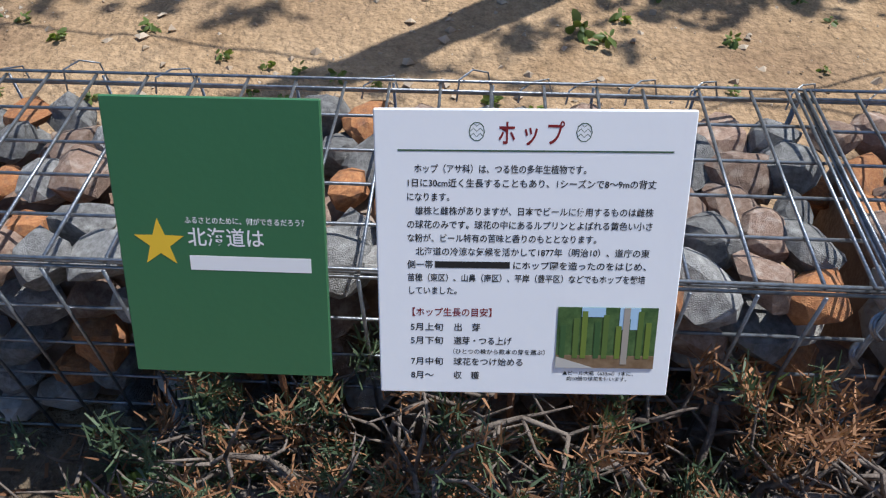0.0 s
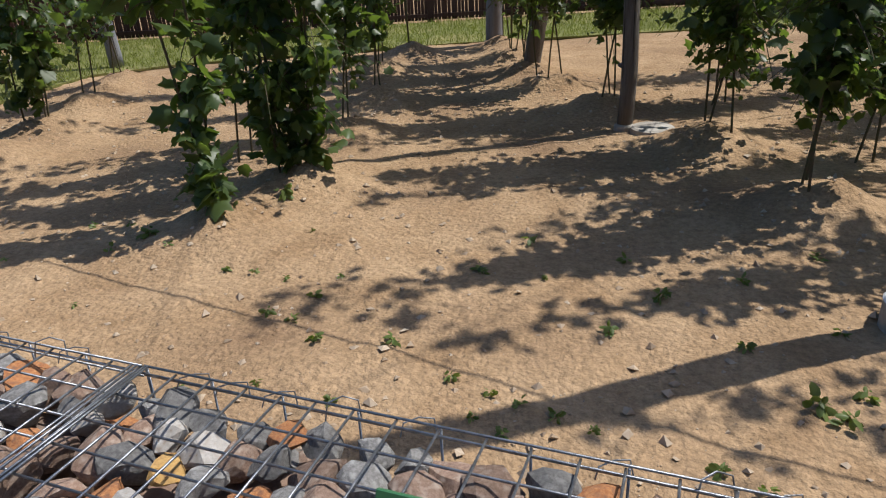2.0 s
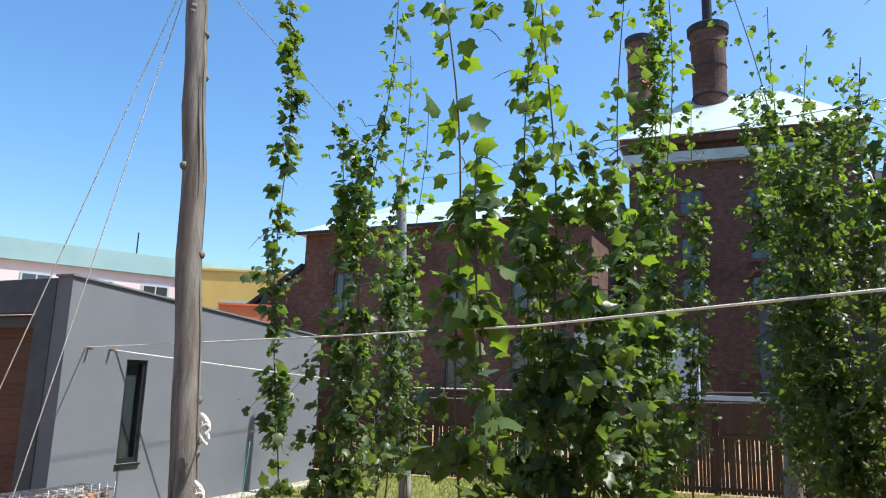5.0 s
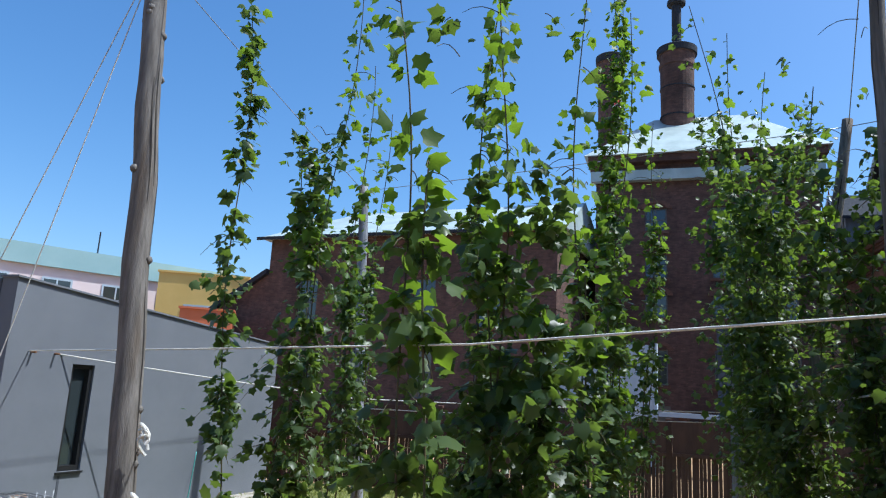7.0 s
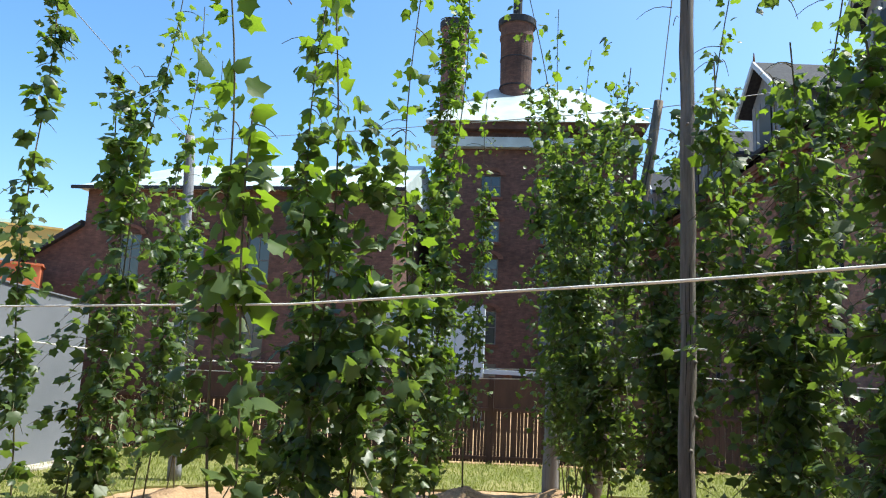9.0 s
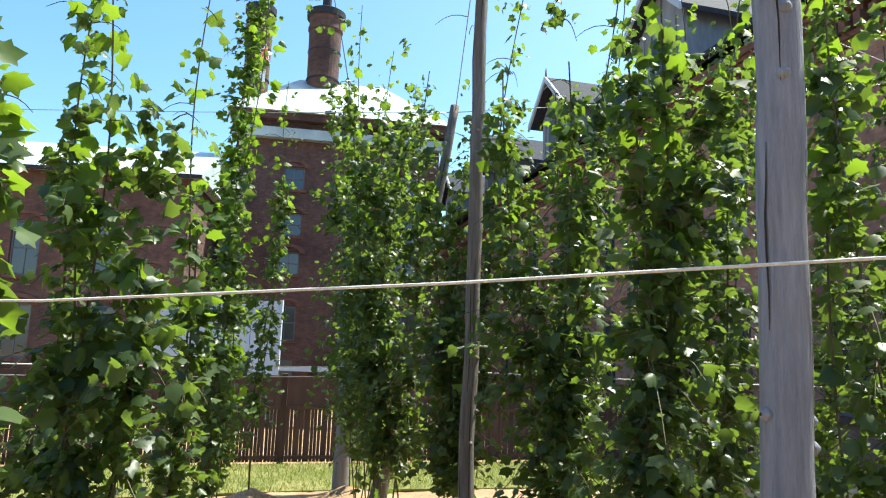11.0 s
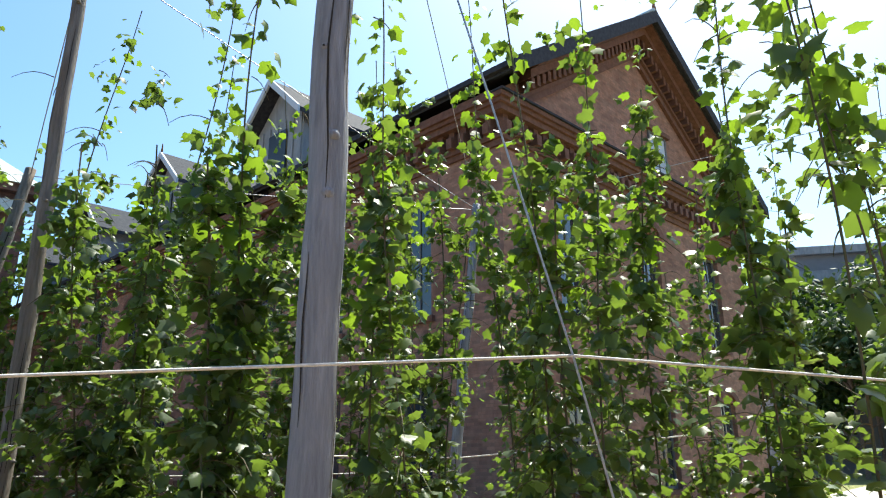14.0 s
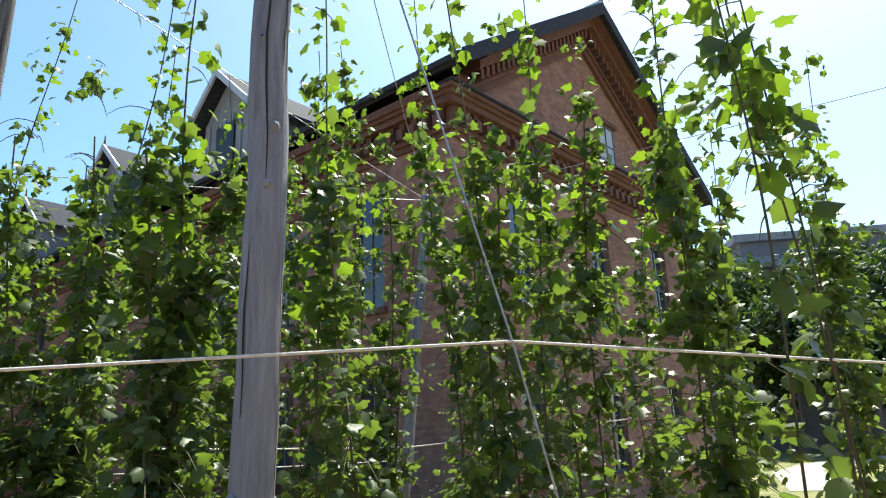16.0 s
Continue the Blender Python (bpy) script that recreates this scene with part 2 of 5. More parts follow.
M_STONES = [surface("grey_stone", (0.165, 0.158, 0.15), (0.29, 0.28, 0.268), 16, 0.85, 0.8, 70, c3=(0.4, 0.39, 0.37), stain=6, vary=0.3),
            surface("brown_stone", (0.19, 0.12, 0.085), (0.32, 0.22, 0.165), 16, 0.85, 0.6, 70, c3=(0.4, 0.32, 0.26), stain=6, vary=0.35),
            surface("rust_stone", (0.3, 0.115, 0.045), (0.46, 0.22, 0.09), 16, 0.85, 0.6, 70, c3=(0.2, 0.1, 0.06), stain=7, vary=0.25),
            surface("ochre_stone", (0.48, 0.27, 0.08), (0.58, 0.38, 0.15), 16, 0.85, 0.6, 70, c3=(0.3, 0.16, 0.07), stain=7, vary=0.2),
            surface("pale_stone", (0.42, 0.39, 0.35), (0.58, 0.55, 0.51), 16, 0.8, 0.6, 70, c3=(0.35, 0.28, 0.22), stain=8, vary=0.2)]


# ---- building helpers ----
def part(name, bm, material, parent=None, label="", m=None, smooth=False):
    me = bpy.data.meshes.new(name)
    if isinstance(bm, bmesh.types.BMesh):
        bm.normal_update()
        bm.to_mesh(me)
        bm.free()
    else:
        me.from_pydata(bm[0], [], bm[1])
    me.materials.append(material)
    if smooth:
        me.polygons.foreach_set("use_smooth", [True] * len(me.polygons))
    ob = new(name, me)
    if m is not None:
        ob.matrix_basis = m
    if parent is not None:
        ob.parent = parent
    if label:
        tagged(ob, label)
    return ob


def thing(name, label, category, m=None, group="", kind=""):
    ob = new(name)
    ob.empty_display_size = 0.1
    if m is not None:
        ob.matrix_basis = m
    return tagged(ob, label, category, group, kind)


def box(bm, x0, y0, z0, x1, y1, z1, bevel=0.0, m=None):
    r = bmesh.ops.create_cube(bm, size=1.0)
    vs = r["verts"]
    for v in vs:
        v.co = Vector(((x0 + x1) / 2 + v.co.x * (x1 - x0), (y0 + y1) / 2 + v.co.y * (y1 - y0), (z0 + z1) / 2 + v.co.z * (z1 - z0)))
    if bevel:
        es = list({e for v in vs for e in v.link_edges})
        out = bmesh.ops.bevel(bm, geom=es, offset=bevel, segments=1, affect="EDGES")
        vs = list({v for f in out["faces"] for v in f.verts} | {v for v in vs if v.is_valid})
    if m is not None:
        for v in vs:
            v.co = m @ v.co
    return bm


def boxes(*bs, bevel=0.0):
    bm = bmesh.new()
    for b in bs:
        box(bm, *b, bevel=bevel)
    return bm


def tube(points, radii, sides=8, closed_ends=True, bm=None):
    """A round tube through points with a radius at each."""
    bm = bm or bmesh.new()
    pts = [Vector(p) for p in points]
    rings = []
    for i, p in enumerate(pts):
        d = (pts[min(i + 1, len(pts) - 1)] - pts[max(i - 1, 0)]).normalized()
        a = d.orthogonal().normalized() if not rings else (last - d * last.dot(d)).normalized()
        last = a
        b = d.cross(a)
        r = radii[i] if hasattr(radii, "__len__") else radii
        rings.append([bm.verts.new(p + (a * math.cos(2 * math.pi * k / sides) + b * math.sin(2 * math.pi * k / sides)) * r) for k in range(sides)])
    for i in range(len(rings) - 1):
        for k in range(sides):
            bm.faces.new((rings[i][k], rings[i][(k + 1) % sides], rings[i + 1][(k + 1) % sides], rings[i + 1][k]))
    if closed_ends:
        bm.faces.new(rings[0][::-1])
        bm.faces.new(rings[-1])
    return bm


def prism(outline, z0, z1, bm=None):
    """An upright prism over a plan outline."""
    bm = bm or bmesh.new()
    lo = [bm.verts.new((x, y, z0)) for x, y in outline]
    hi = [bm.verts.new((x, y, z1)) for x, y in outline]
    n = len(outline)
    for i in range(n):
        bm.faces.new((lo[i], lo[(i + 1) % n], hi[(i + 1) % n], hi[i]))
    bm.faces.new(lo[::-1])
    bm.faces.new(hi)
    return bm


def slab(outline, depth, bm=None, m=None):
    """A slab whose face is the outline in x and z, from y = 0 to y = depth."""
    bm = bm or bmesh.new()
    a = [bm.verts.new((x, 0, z)) for x, z in outline]
    b = [bm.verts.new((x, depth, z)) for x, z in outline]
    n = len(outline)
    for i in range(n):
        bm.faces.new((a[i], b[i], b[(i + 1) % n], a[(i + 1) % n]))
    bm.faces.new(a)
    bm.faces.new(b[::-1])
    bmesh.ops.recalc_face_normals(bm, faces=bm.faces[:])
    if m is not None:
        bmesh.ops.transform(bm, matrix=m, verts=bm.verts[:])
    return bm


def wall_holes(x0, x1, z0, z1, holes, y0, y1):
    """A wall in x and z, y0 to y1 thick, with upright rectangular holes (x0, z0, x1, z1) right through it."""
    xs = sorted({x0, x1, *[h[0] for h in holes], *[h[2] for h in holes]})
    zs = sorted({z0, z1, *[h[1] for h in holes], *[h[3] for h in holes]})
    inside = lambda x, z: any(h[0] < x < h[2] and h[1] < z < h[3] for h in holes)
    solid = {(i, k): not inside((xs[i] + xs[i + 1]) / 2, (zs[k] + zs[k + 1]) / 2) for i in range(len(xs) - 1) for k in range(len(zs) - 1)}
    vs, fs = [], []

    def quad(*q):
        fs.append(tuple(range(len(vs), len(vs) + 4)))
        vs.extend(q)
    for (i, k), s in solid.items():
        if not s:
            continue
        a, b, c, d = xs[i], xs[i + 1], zs[k], zs[k + 1]
        quad((a, y0, c), (b, y0, c), (b, y0, d), (a, y0, d))
        quad((b, y1, c), (a, y1, c), (a, y1, d), (b, y1, d))
        if not solid.get((i - 1, k)):
            quad((a, y1, c), (a, y0, c), (a, y0, d), (a, y1, d))
        if not solid.get((i + 1, k)):
            quad((b, y0, c), (b, y1, c), (b, y1, d), (b, y0, d))
        if not solid.get((i, k - 1)):
            quad((a, y1, c), (b, y1, c), (b, y0, c), (a, y0, c))
        if not solid.get((i, k + 1)):
            quad((a, y0, d), (b, y0, d), (b, y1, d), (a, y1, d))
    return vs, fs


# ---- ground ----
HILLS = [(-2.2, 4.42, .2), (-2.0, 5.2, .24), (-2.05, 6.5, .2), (-2.1, 7.6, .22), (-2.42, 8.9, .25), (-2.4, 10.3, .22),
         (-4.7, 5.6, .24), (-4.85, 6.4, .22), (-5.1, 7.4, .22), (-5.43, 8.4, .24), (1.15, 4.95, .26), (.8, 6.2, .26), (.05, 7.3, .22),
         (-.45, 8.2, .24), (-.72, 8.9, .3), (-1.0, 10.0, .22), (-1.2, 10.9, .2), (3.95, 4.4, .22), (3.7, 5.5, .22), (3.5, 6.5, .22), (3.2, 7.5, .2), (2.8, 8.4, .2)]


def ground_z(x, y):
    z = 0.0
    if 2.0 < y < 16 and -7 < x < 9:
        for hx, hy, hh in HILLS:
            d2 = (x - hx) ** 2 + (y - hy) ** 2
            if d2 < 2.2:
                z += hh * .68 * math.exp(-d2 / 0.12) * (1 + .5 * noise.noise((x * 5, y * 5, 9)))
        z += 0.025 * noise.noise((x * 1.1, y * 1.1, 0)) + 0.018 * noise.noise((x * 4, y * 4, 3)) + 0.012 * noise.noise((x * 11, y * 11, 5))
    return z


def axis(lo, hi, step, far):
    a = list(np.arange(lo, hi, step))
    s, left, right = step, [lo], [a[-1]]
    while right[-1] < far:
        s *= 1.35
        right.append(right[-1] + s)
        left.append(left[-1] - s)
    return left[:0:-1] + a + right[1:]


gx, gy = axis(-7.2, 7.5, 0.075, 2500), axis(-0.2, 15.0, 0.075, 2500)
ground = part("ground", ([(x, y, ground_z(x, y)) for y in gy for x in gx],
                         [(j * len(gx) + i, j * len(gx) + i + 1, (j + 1) * len(gx) + i + 1, (j + 1) * len(gx) + i) for j in range(len(gy) - 1) for i in range(len(gx) - 1)]), M_SOIL, smooth=True)
tagged(ground, "dry sandy soil with small mounds round the hop plants", "ground", kind="structure")


def sheet(name, outline, z, material, label, category, step=0.5):
    """A thin ground covering over an outline."""
    ob = part(name, prism(outline, z - 0.03, z), material)
    return tagged(ob, label, category, kind="structure")


LAWN_EDGE = [(-5.85, 3.4), (-5.93, 4.8), (-6.05, 5.8), (-6.32, 7.0), (-6.25, 9.0), (-5.4, 9.75), (-4.1, 10.3), (-2.0, 11.2), (1.4, 12.2), (9, 14.2)]
sheet("lawn", LAWN_EDGE + [(9, 17.6), (-3, 13.6), (-9.2, 11.6), (-8.6, 10), (-8.0, 5.4), (-8.2, 2.2), (-5.85, 2.0)], 0.03, M_LAWN, "short sunlit lawn beside the wall and fence", "lawn")
sheet("front_bed", [(-6, 1.0), (6.5, 0.1), (6.5, 1.0), (4.4, 0.95), (0.4, 1.45), (-5.6, 2.5)], 0.036, M_LITTER, "dark soil strewn with twigs and litter before the gabions", "soil")
sheet("far_lawn", [(11, 3), (150, -4), (150, 90), (60, 44), (24, 17), (14, 10.5)], 0.03, M_LAWN, "bright green lawn beyond the hop garden", "lawn")
sheet("path", [(24, 13.4), (36, 21.2), (45, 24.2), (80, 28), (80, 31), (44, 26.8), (34, 22.6), (23, 15)], 0.05, M_CONC, "pale gravel path across the lawn", "path")


def in_poly(x, y, poly):
    c = False
    for (x1, y1), (x2, y2) in zip(poly, poly[1:] + poly[:1]):
        if (y1 > y) != (y2 > y) and x < (x2 - x1) * (y - y1) / (y2 - y1) + x1:
            c = not c
    return c


# ---- grey service building ----
def sloped(x0, y0, x1, y1, z0, h0, h1):
    """A block whose top falls from h0 at x0 to h1 at x1."""
    bm = bmesh.new()
    lo = [bm.verts.new((x, y, z)) for x, y, z in ((x0, y0, z0[0]), (x1, y0, z0[1]), (x1, y1, z0[1]), (x0, y1, z0[0]))]
    hi = [bm.verts.new((x, y, z)) for x, y, z in ((x0, y0, h0), (x1, y0, h1), (x1, y1, h1), (x0, y1, h0))]
    for i in range(4):
        bm.faces.new((lo[i], lo[(i + 1) % 4], hi[(i + 1) % 4], hi[i]))
    bm.faces.new(lo[::-1])
    bm.faces.new(hi)
    return bm


def grey_building():
    b = thing("service_building", "low grey rendered building with a slit window and brown boarded porch", "building", pose(-7.99, 5.3, 0, 0, 0, 97.0))
    # local x runs along the wall away from the walk, local y points into the building; the parapet falls towards the far end
    part("wall", wall_holes(.06, 5.0, 0, 2.38, [(.93, 0.64, 1.25, 1.87)], 0, 0.25), M_GRAY, b, "grey rendered wall")
    part("parapet", sloped(.06, 0, 5.0, .25, (2.38, 2.38), 2.765, 2.42), M_GRAY, b)
    w = part("window", boxes((.93, 0.03, .64, .975, .16, 1.87), (1.205, .03, .64, 1.25, .16, 1.87), (.975, .03, .64, 1.205, .16, .7), (.975, .03, 1.82, 1.205, .16, 1.87)), M_BLACK, b, "narrow black-framed window")
    part("pane", boxes((.975, .1, .7, 1.205, .106, 1.82)), M_GLASS, w)
    part("blind", boxes((.98, .125, .7, 1.2, .13, 1.8)), M_BLIND, w, "pale blind behind the pane")
    part("sill", boxes((.91, -.03, .615, 1.27, .05, .638)), M_BLACK, w)
    part("end_wall", boxes((4.75, .25, 0, 5.0, 6, 2.4)), M_GRAY, b)
    part("fascia", boxes((.05, .252, 2.36, .25, 7, 2.75), (.05, .252, 0, .25, .55, 2.36)), M_GRAY_D, b, "dark grey porch frame")
    part("roof", boxes((.2, .25, 2.2, 4.75, 6, 2.32)), M_GRAY_D, b)
    for i in range(17):
        part("plank", boxes((.33 + .004 * (i % 2), .55, .02 + i * .138, .36, 7, .1555 + i * .138)), M_CLAD, b)
    part("backing", boxes((.365, .55, 0, .4, 7, 2.36)), M_GRAY_D, b)
    part("coping", sloped(.04, -.025, 5.02, .27, (2.768, 2.423), 2.79, 2.445), M_GRAY, b)
    part("gravel_strip", boxes((-.05, -.3, 0, 5.2, -.0, .06)), M_CONC, b, "pale concrete edging")
    for x in (.36, .66):
        part("hook", tube([(x, .0, 1.97), (x, -.08, 1.97)], .012, 6), M_RUST, b)
    part("stain", boxes((.955, -.0035, .0, .985, -.0005, .6)), M_GRAY_D, b, "faint dark drip stain under the sill")
    return b



grey_building()


# ---- slatted fence ----
def fence():
    f = thing("fence", "red-brown timber fence, solid above and slatted below", "fence", pose(-10.4, 11.2, 0, 0, 0, 18.45))
    L = 18.0
    for i in range(0, 10):
        x = i * 2.0
        part("post", boxes((x - .05, .03, 0, x + .05, .13, 1.56), bevel=.006), M_FENCE, f)
    for i in range(9):
        part("panel", boxes((i * 2 + .052, 0, 1.0, i * 2 + 1.948, .03, 1.52)), M_FENCE, f, "solid upper board")
        part("rail", boxes((i * 2 + .052, -.02, .1, i * 2 + 1.948, .028, .16)), M_FENCE, f)
        part("rail", boxes((i * 2 + .052, -.025, .94, i * 2 + 1.948, .028, .998)), M_FENCE, f)
    me = None
    for i in range(int((L - .7) / .06)):
        if me is None:
            s = part("slat", boxes((-.026, .03, .05, .026, .05, 1.0)), M_FENCE, f)
            me = s.data
            s.location = (.6, 0, 0)
        else:
            s = new("slat", me)
            s.parent, s.location = f, (.6 + i * .06 + rnd.uniform(-.007, .007), rnd.uniform(-.004, .004), 0)
            s.rotation_euler = (0, rnd.uniform(-.012, .012), 0)
        if i > 290:
            break
    return f


fence()


# ---- brick buildings ----
def arch_window(parent, x, z0, z1, w, y=0.0, trim=M_BRICK_TRIM, arched=True):
    """A tall sash window in a wall's opening, with glazing bars, sill and a brick arch proud of the wall."""
    win = part("window", boxes((x - w / 2, y + .14, z0, x - w / 2 + .07, y + .22, z1), (x + w / 2 - .07, y + .14, z0, x + w / 2, y + .22, z1),
                               (x - w / 2 + .07, y + .14, z0, x + w / 2 - .07, y + .22, z0 + .08), (x - w / 2 + .07, y + .14, z1 - .07, x + w / 2 - .07, y + .22, z1),
                               (x - .02, y + .15, z0 + .08, x + .02, y + .21, z1 - .07), (x - w / 2 + .07, y + .15, (z0 + z1) / 2 - .03, x - .02, y + .21, (z0 + z1) / 2 + .03),
                               (x + .02, y + .15, (z0 + z1) / 2 - .03, x + w / 2 - .07, y + .21, (z0 + z1) / 2 + .03)), M_SASH, parent, "painted sash window")
    part("pane", boxes((x - w / 2 + .07, y + .18, z0 + .08, x + w / 2 - .07, y + .185, z1 - .07)), M_GLASS, win)
    part("sill", boxes((x - w / 2 - .12, y - .1, z0 - .14, x + w / 2 + .12, y + .12, z0)), M_BRICK_TRIM, win)
    bm = bmesh.new()
    n = 11
    r0, r1 = w / 2, w / 2 + .28
    k = .55
    ring = [(x + r1 * math.cos(math.pi * i / n), z1 + r1 * math.sin(math.pi * i / n) * k - .05) for i in range(n + 1)]
    ring += [(x + r0 * math.cos(math.pi * i / n), z1 + r0 * math.sin(math.pi * i / n) * k - .05) for i in range(n, -1, -1)]
    slab(ring, .2, bm, None)
    for v in bm.verts:
        v.co.y += y - .08
    part("arch", bm, trim, win, "projecting brick arch")
    return win


def gable_house():
    """Two-storey brick house: a pedimented gable front, a long side with dormers, a bracketed cornice round both."""
    W, L, ZE, ZA, O, F = 13.66, 46.0, 10.6, 15.45, .6, .95      # width, length, eave edge, ridge, overhangs at the side and the front
    ZC = 10.05                                                  # top of the cornice
    h = thing("brick_house", "large old brick house with bracketed cornice, arched windows and slate roof", "building", pose(9.22, 13.53, 0, 0, 0, 15.4))
    # local x along the gable front, y back along the long side
    cols = [2.7, 6.83, 10.96]
    holes = [(x - .55, 5.2, x + .55, 8.3) for x in cols] + [(x - .55, 1.0, x + .55, 3.5) for x in cols]
    part("front_wall", wall_holes(0, W, 0, ZC - .1, holes, 0, .45), M_BRICK, h, "weathered orange-brown brick wall")
    for x in cols:
        arch_window(h, x, 5.2, 8.3, 1.1)
        arch_window(h, x, 1.0, 3.5, 1.1)
    tan = (ZA - ZE) / (W / 2 + O)
    z_wall = ZE + O * tan - .35
    part("gable_wall", slab([(0.3, ZC - .1), (W - .3, ZC - .1), (W - .3, z_wall), (W / 2, ZA - .4), (.3, z_wall)], .45), M_BRICK, h)
    g = part("gable_window", boxes((7.38, -.06, 10.35, 7.46, .0, 11.85), (8.42, -.06, 10.35, 8.5, 0, 11.85), (7.46, -.06, 10.35, 8.42, 0, 10.43), (7.46, -.06, 11.77, 8.42, 0, 11.85)), M_SASH, h)
    # the panel's pale blue stands in for sky mirrored in the glass
    part("pane", boxes((7.46, -.03, 10.43, 8.42, -.01, 11.77)), M_PANEL, g, "pane with the pale sky's reflection painted as its colour")
    part("bar", boxes((7.92, -.055, 10.43, 7.96, -.031, 11.77), (7.46, -.054, 11.1, 8.42, -.032, 11.14)), M_BLACK, g)
    part("hood", boxes((7.25, -.16, 11.85, 8.63, 0, 12.0)), M_BRICK_TRIM, g)
    side = [2.9 + 3.5 * i for i in range(12)]
    sh = [(-(y + .55), 5.2, -(y - .55), 8.3) for y in side] + [(-(y + .55), 1.0, -(y - .55), 3.5) for y in side]
    lw = part("side_wall", wall_holes(-L, -.45, 0, ZC - .1, sh, 0, .45), M_BRICK, h, "long brick wall", m=pose(0, 0, 0, 0, 0, -90))
    for y in side:
        arch_window(lw, -y, 5.2, 8.3, 1.1)
        arch_window(lw, -y, 1.0, 3.5, 1.1)
    part("east_wall", boxes((W - .45, .45, 0, W, L, ZC - .1)), M_BRICK, h)
    part("back_wall", boxes((.45, L - .45, 0, W - .45, L, ZC - .1)), M_BRICK, h)
    # stepped cornice, carried across the front under the pediment and along the side under the eave
    for o, z0, z1 in ((.07, 8.95, 9.1), (.14, 9.1, 9.22), (.34, 9.68, 9.84), (.42, 9.84, 9.94), (.5, 9.94, ZC)):
        part("cornice", boxes((-o, -o, z0, W + o, -.002, z1)), M_BRICK_TRIM, h, "moulded brick cornice")
        part("cornice", boxes((-o, .0, z0, -.002, L, z1)), M_BRICK_TRIM, h)
    br = part("bracket", boxes((-.09, -.3, 9.22, .09, -.003, 9.5), (-.09, -.2, 9.5, .09, -.003, 9.678)), M_BRICK_TRIM, h)
    for i in range(1, 36):
        b = new("bracket", br.data)
        b.parent, b.location = h, (i * W / 35.0, 0, 0)
    for i in range(70):
        b = new("bracket", br.data)
        b.parent, b.matrix_basis = h, pose(0, .2 + i * .4, 0, 0, 0, -90)
    part("pent_roof", sloped(-.52, -.56, W + .52, -.004, (ZC + .004, ZC + .004), ZC + .06, ZC + .06), M_SLATE, h)
    part("soffit", boxes((-.5, .0, ZC + .004, -.004, L, ZC + .1)), M_BRICK_TRIM, h)
    # roof slopes with bargeboards, mouldings under the rake, and a row of dentils
    for sgn, x0 in ((1, -O), (-1, W + O)):
        at = lambda d: ZE + d * tan
        tip = W / 2
        t = .26
        part("roof", slab([(x0, ZE - t), (tip, ZA - t), (tip, ZA), (x0, ZE)], L + 1.3), M_SLATE, h, "dark slate slope").location = (0, -F, 0)
        part("bargeboard", slab([(x0, ZE - t - .12), (tip, ZA - t - .12), (tip, ZA + .05), (x0, ZE + .05)], .07), M_SLATE, h).location = (0, -F - .072, 0)
        part("gutter", boxes((min(x0, x0 - sgn * .12), -F, ZE - .2, max(x0, x0 - sgn * .12), L, ZE - .06)), M_SLATE, h)
        for o, d0, d1 in ((.8, .26, .4), (.56, .4, .62), (.2, .95, 1.08), (.12, 1.08, 1.3)):
            part("rake_moulding", slab([(x0 + sgn * 1.2, at(1.2) - d1), (tip, ZA - d1), (tip, ZA - d0 - .002), (x0 + sgn * 1.2, at(1.2) - d0 - .002)], o - .004), M_BRICK_TRIM, h).location = (0, -o, 0)
        dm = part("dentil", boxes((-.07, -.4, -.15, .07, -.003, .15)), M_BRICK_TRIM, h)
        dm.location = (x0 + sgn * 1.5, 0, at(1.5) - .78)
        for i in range(1, 25):
            d = new("dentil", dm.data)
            d.parent, d.location = h, (x0 + sgn * (1.5 + i * .24), 0, at(1.5 + i * .24) - .78)
    part("ridge_cap", tube([(W / 2, -F - .05, ZA + .03), (W / 2, L + .4, ZA + .03)], .12, 8), M_METAL, h)
    part("finial", tube([(W / 2, -F, ZA + .1), (W / 2, -F, ZA + .42)], [.08, .02], 6), M_RUST, h)
    for y0 in (10.6, 19.4, 28.2, 37.0):
        d = part("dormer", boxes((.6, -1.45, 10.9, 5.5, 1.45, 13.5)), M_LEAD, h, "grey boarded dormer", m=pose(0, y0, 0))
        part("dormer_gable", slab([(-1.45, 13.5), (1.45, 13.5), (0, 14.85)], .3), M_LEAD, d, m=pose(.6, 0, 0, 0, 0, -90))
        for sgn in (1, -1):
            part("dormer_roof", slab([(sgn * 1.9, 13.15), (0, 14.9), (0, 15.08), (sgn * 1.9, 13.33)], 6.2), M_SLATE, d, m=pose(.1, 0, 0, 0, 0, -90))
            part("dormer_barge", slab([(sgn * 1.95, 13.05), (0, 14.84), (0, 15.12), (sgn * 1.95, 13.34)], .09), M_PANEL, d, m=pose(.008, 0, 0, 0, 0, -90))
        for i in range(6):
            part("board", boxes((.545, -1.4 + i * .49, 10.95, .598, -1.1 + i * .49, 13.45)), M_LEAD, d)
        part("louvre", boxes((.5, -.55, 11.3, .543, .55, 13.1)), M_BLACK, d, "dark louvred opening")
        part("finial", tube([(.1, 0, 15.0), (.1, 0, 15.5)], [.06, .02], 6), M_RUST, d)
    return h


gable_house()


# unseen wall, added behind the camera to cut sky fill on shaded faces
bh = part("sky_fill_blocker", boxes((-22, -9.6, 0, 24, -9.0, 8.0)), M_WALL_BACK)
tagged(bh, "plain grey unseen wall added behind to hold back sky light", "wall", kind="structure")


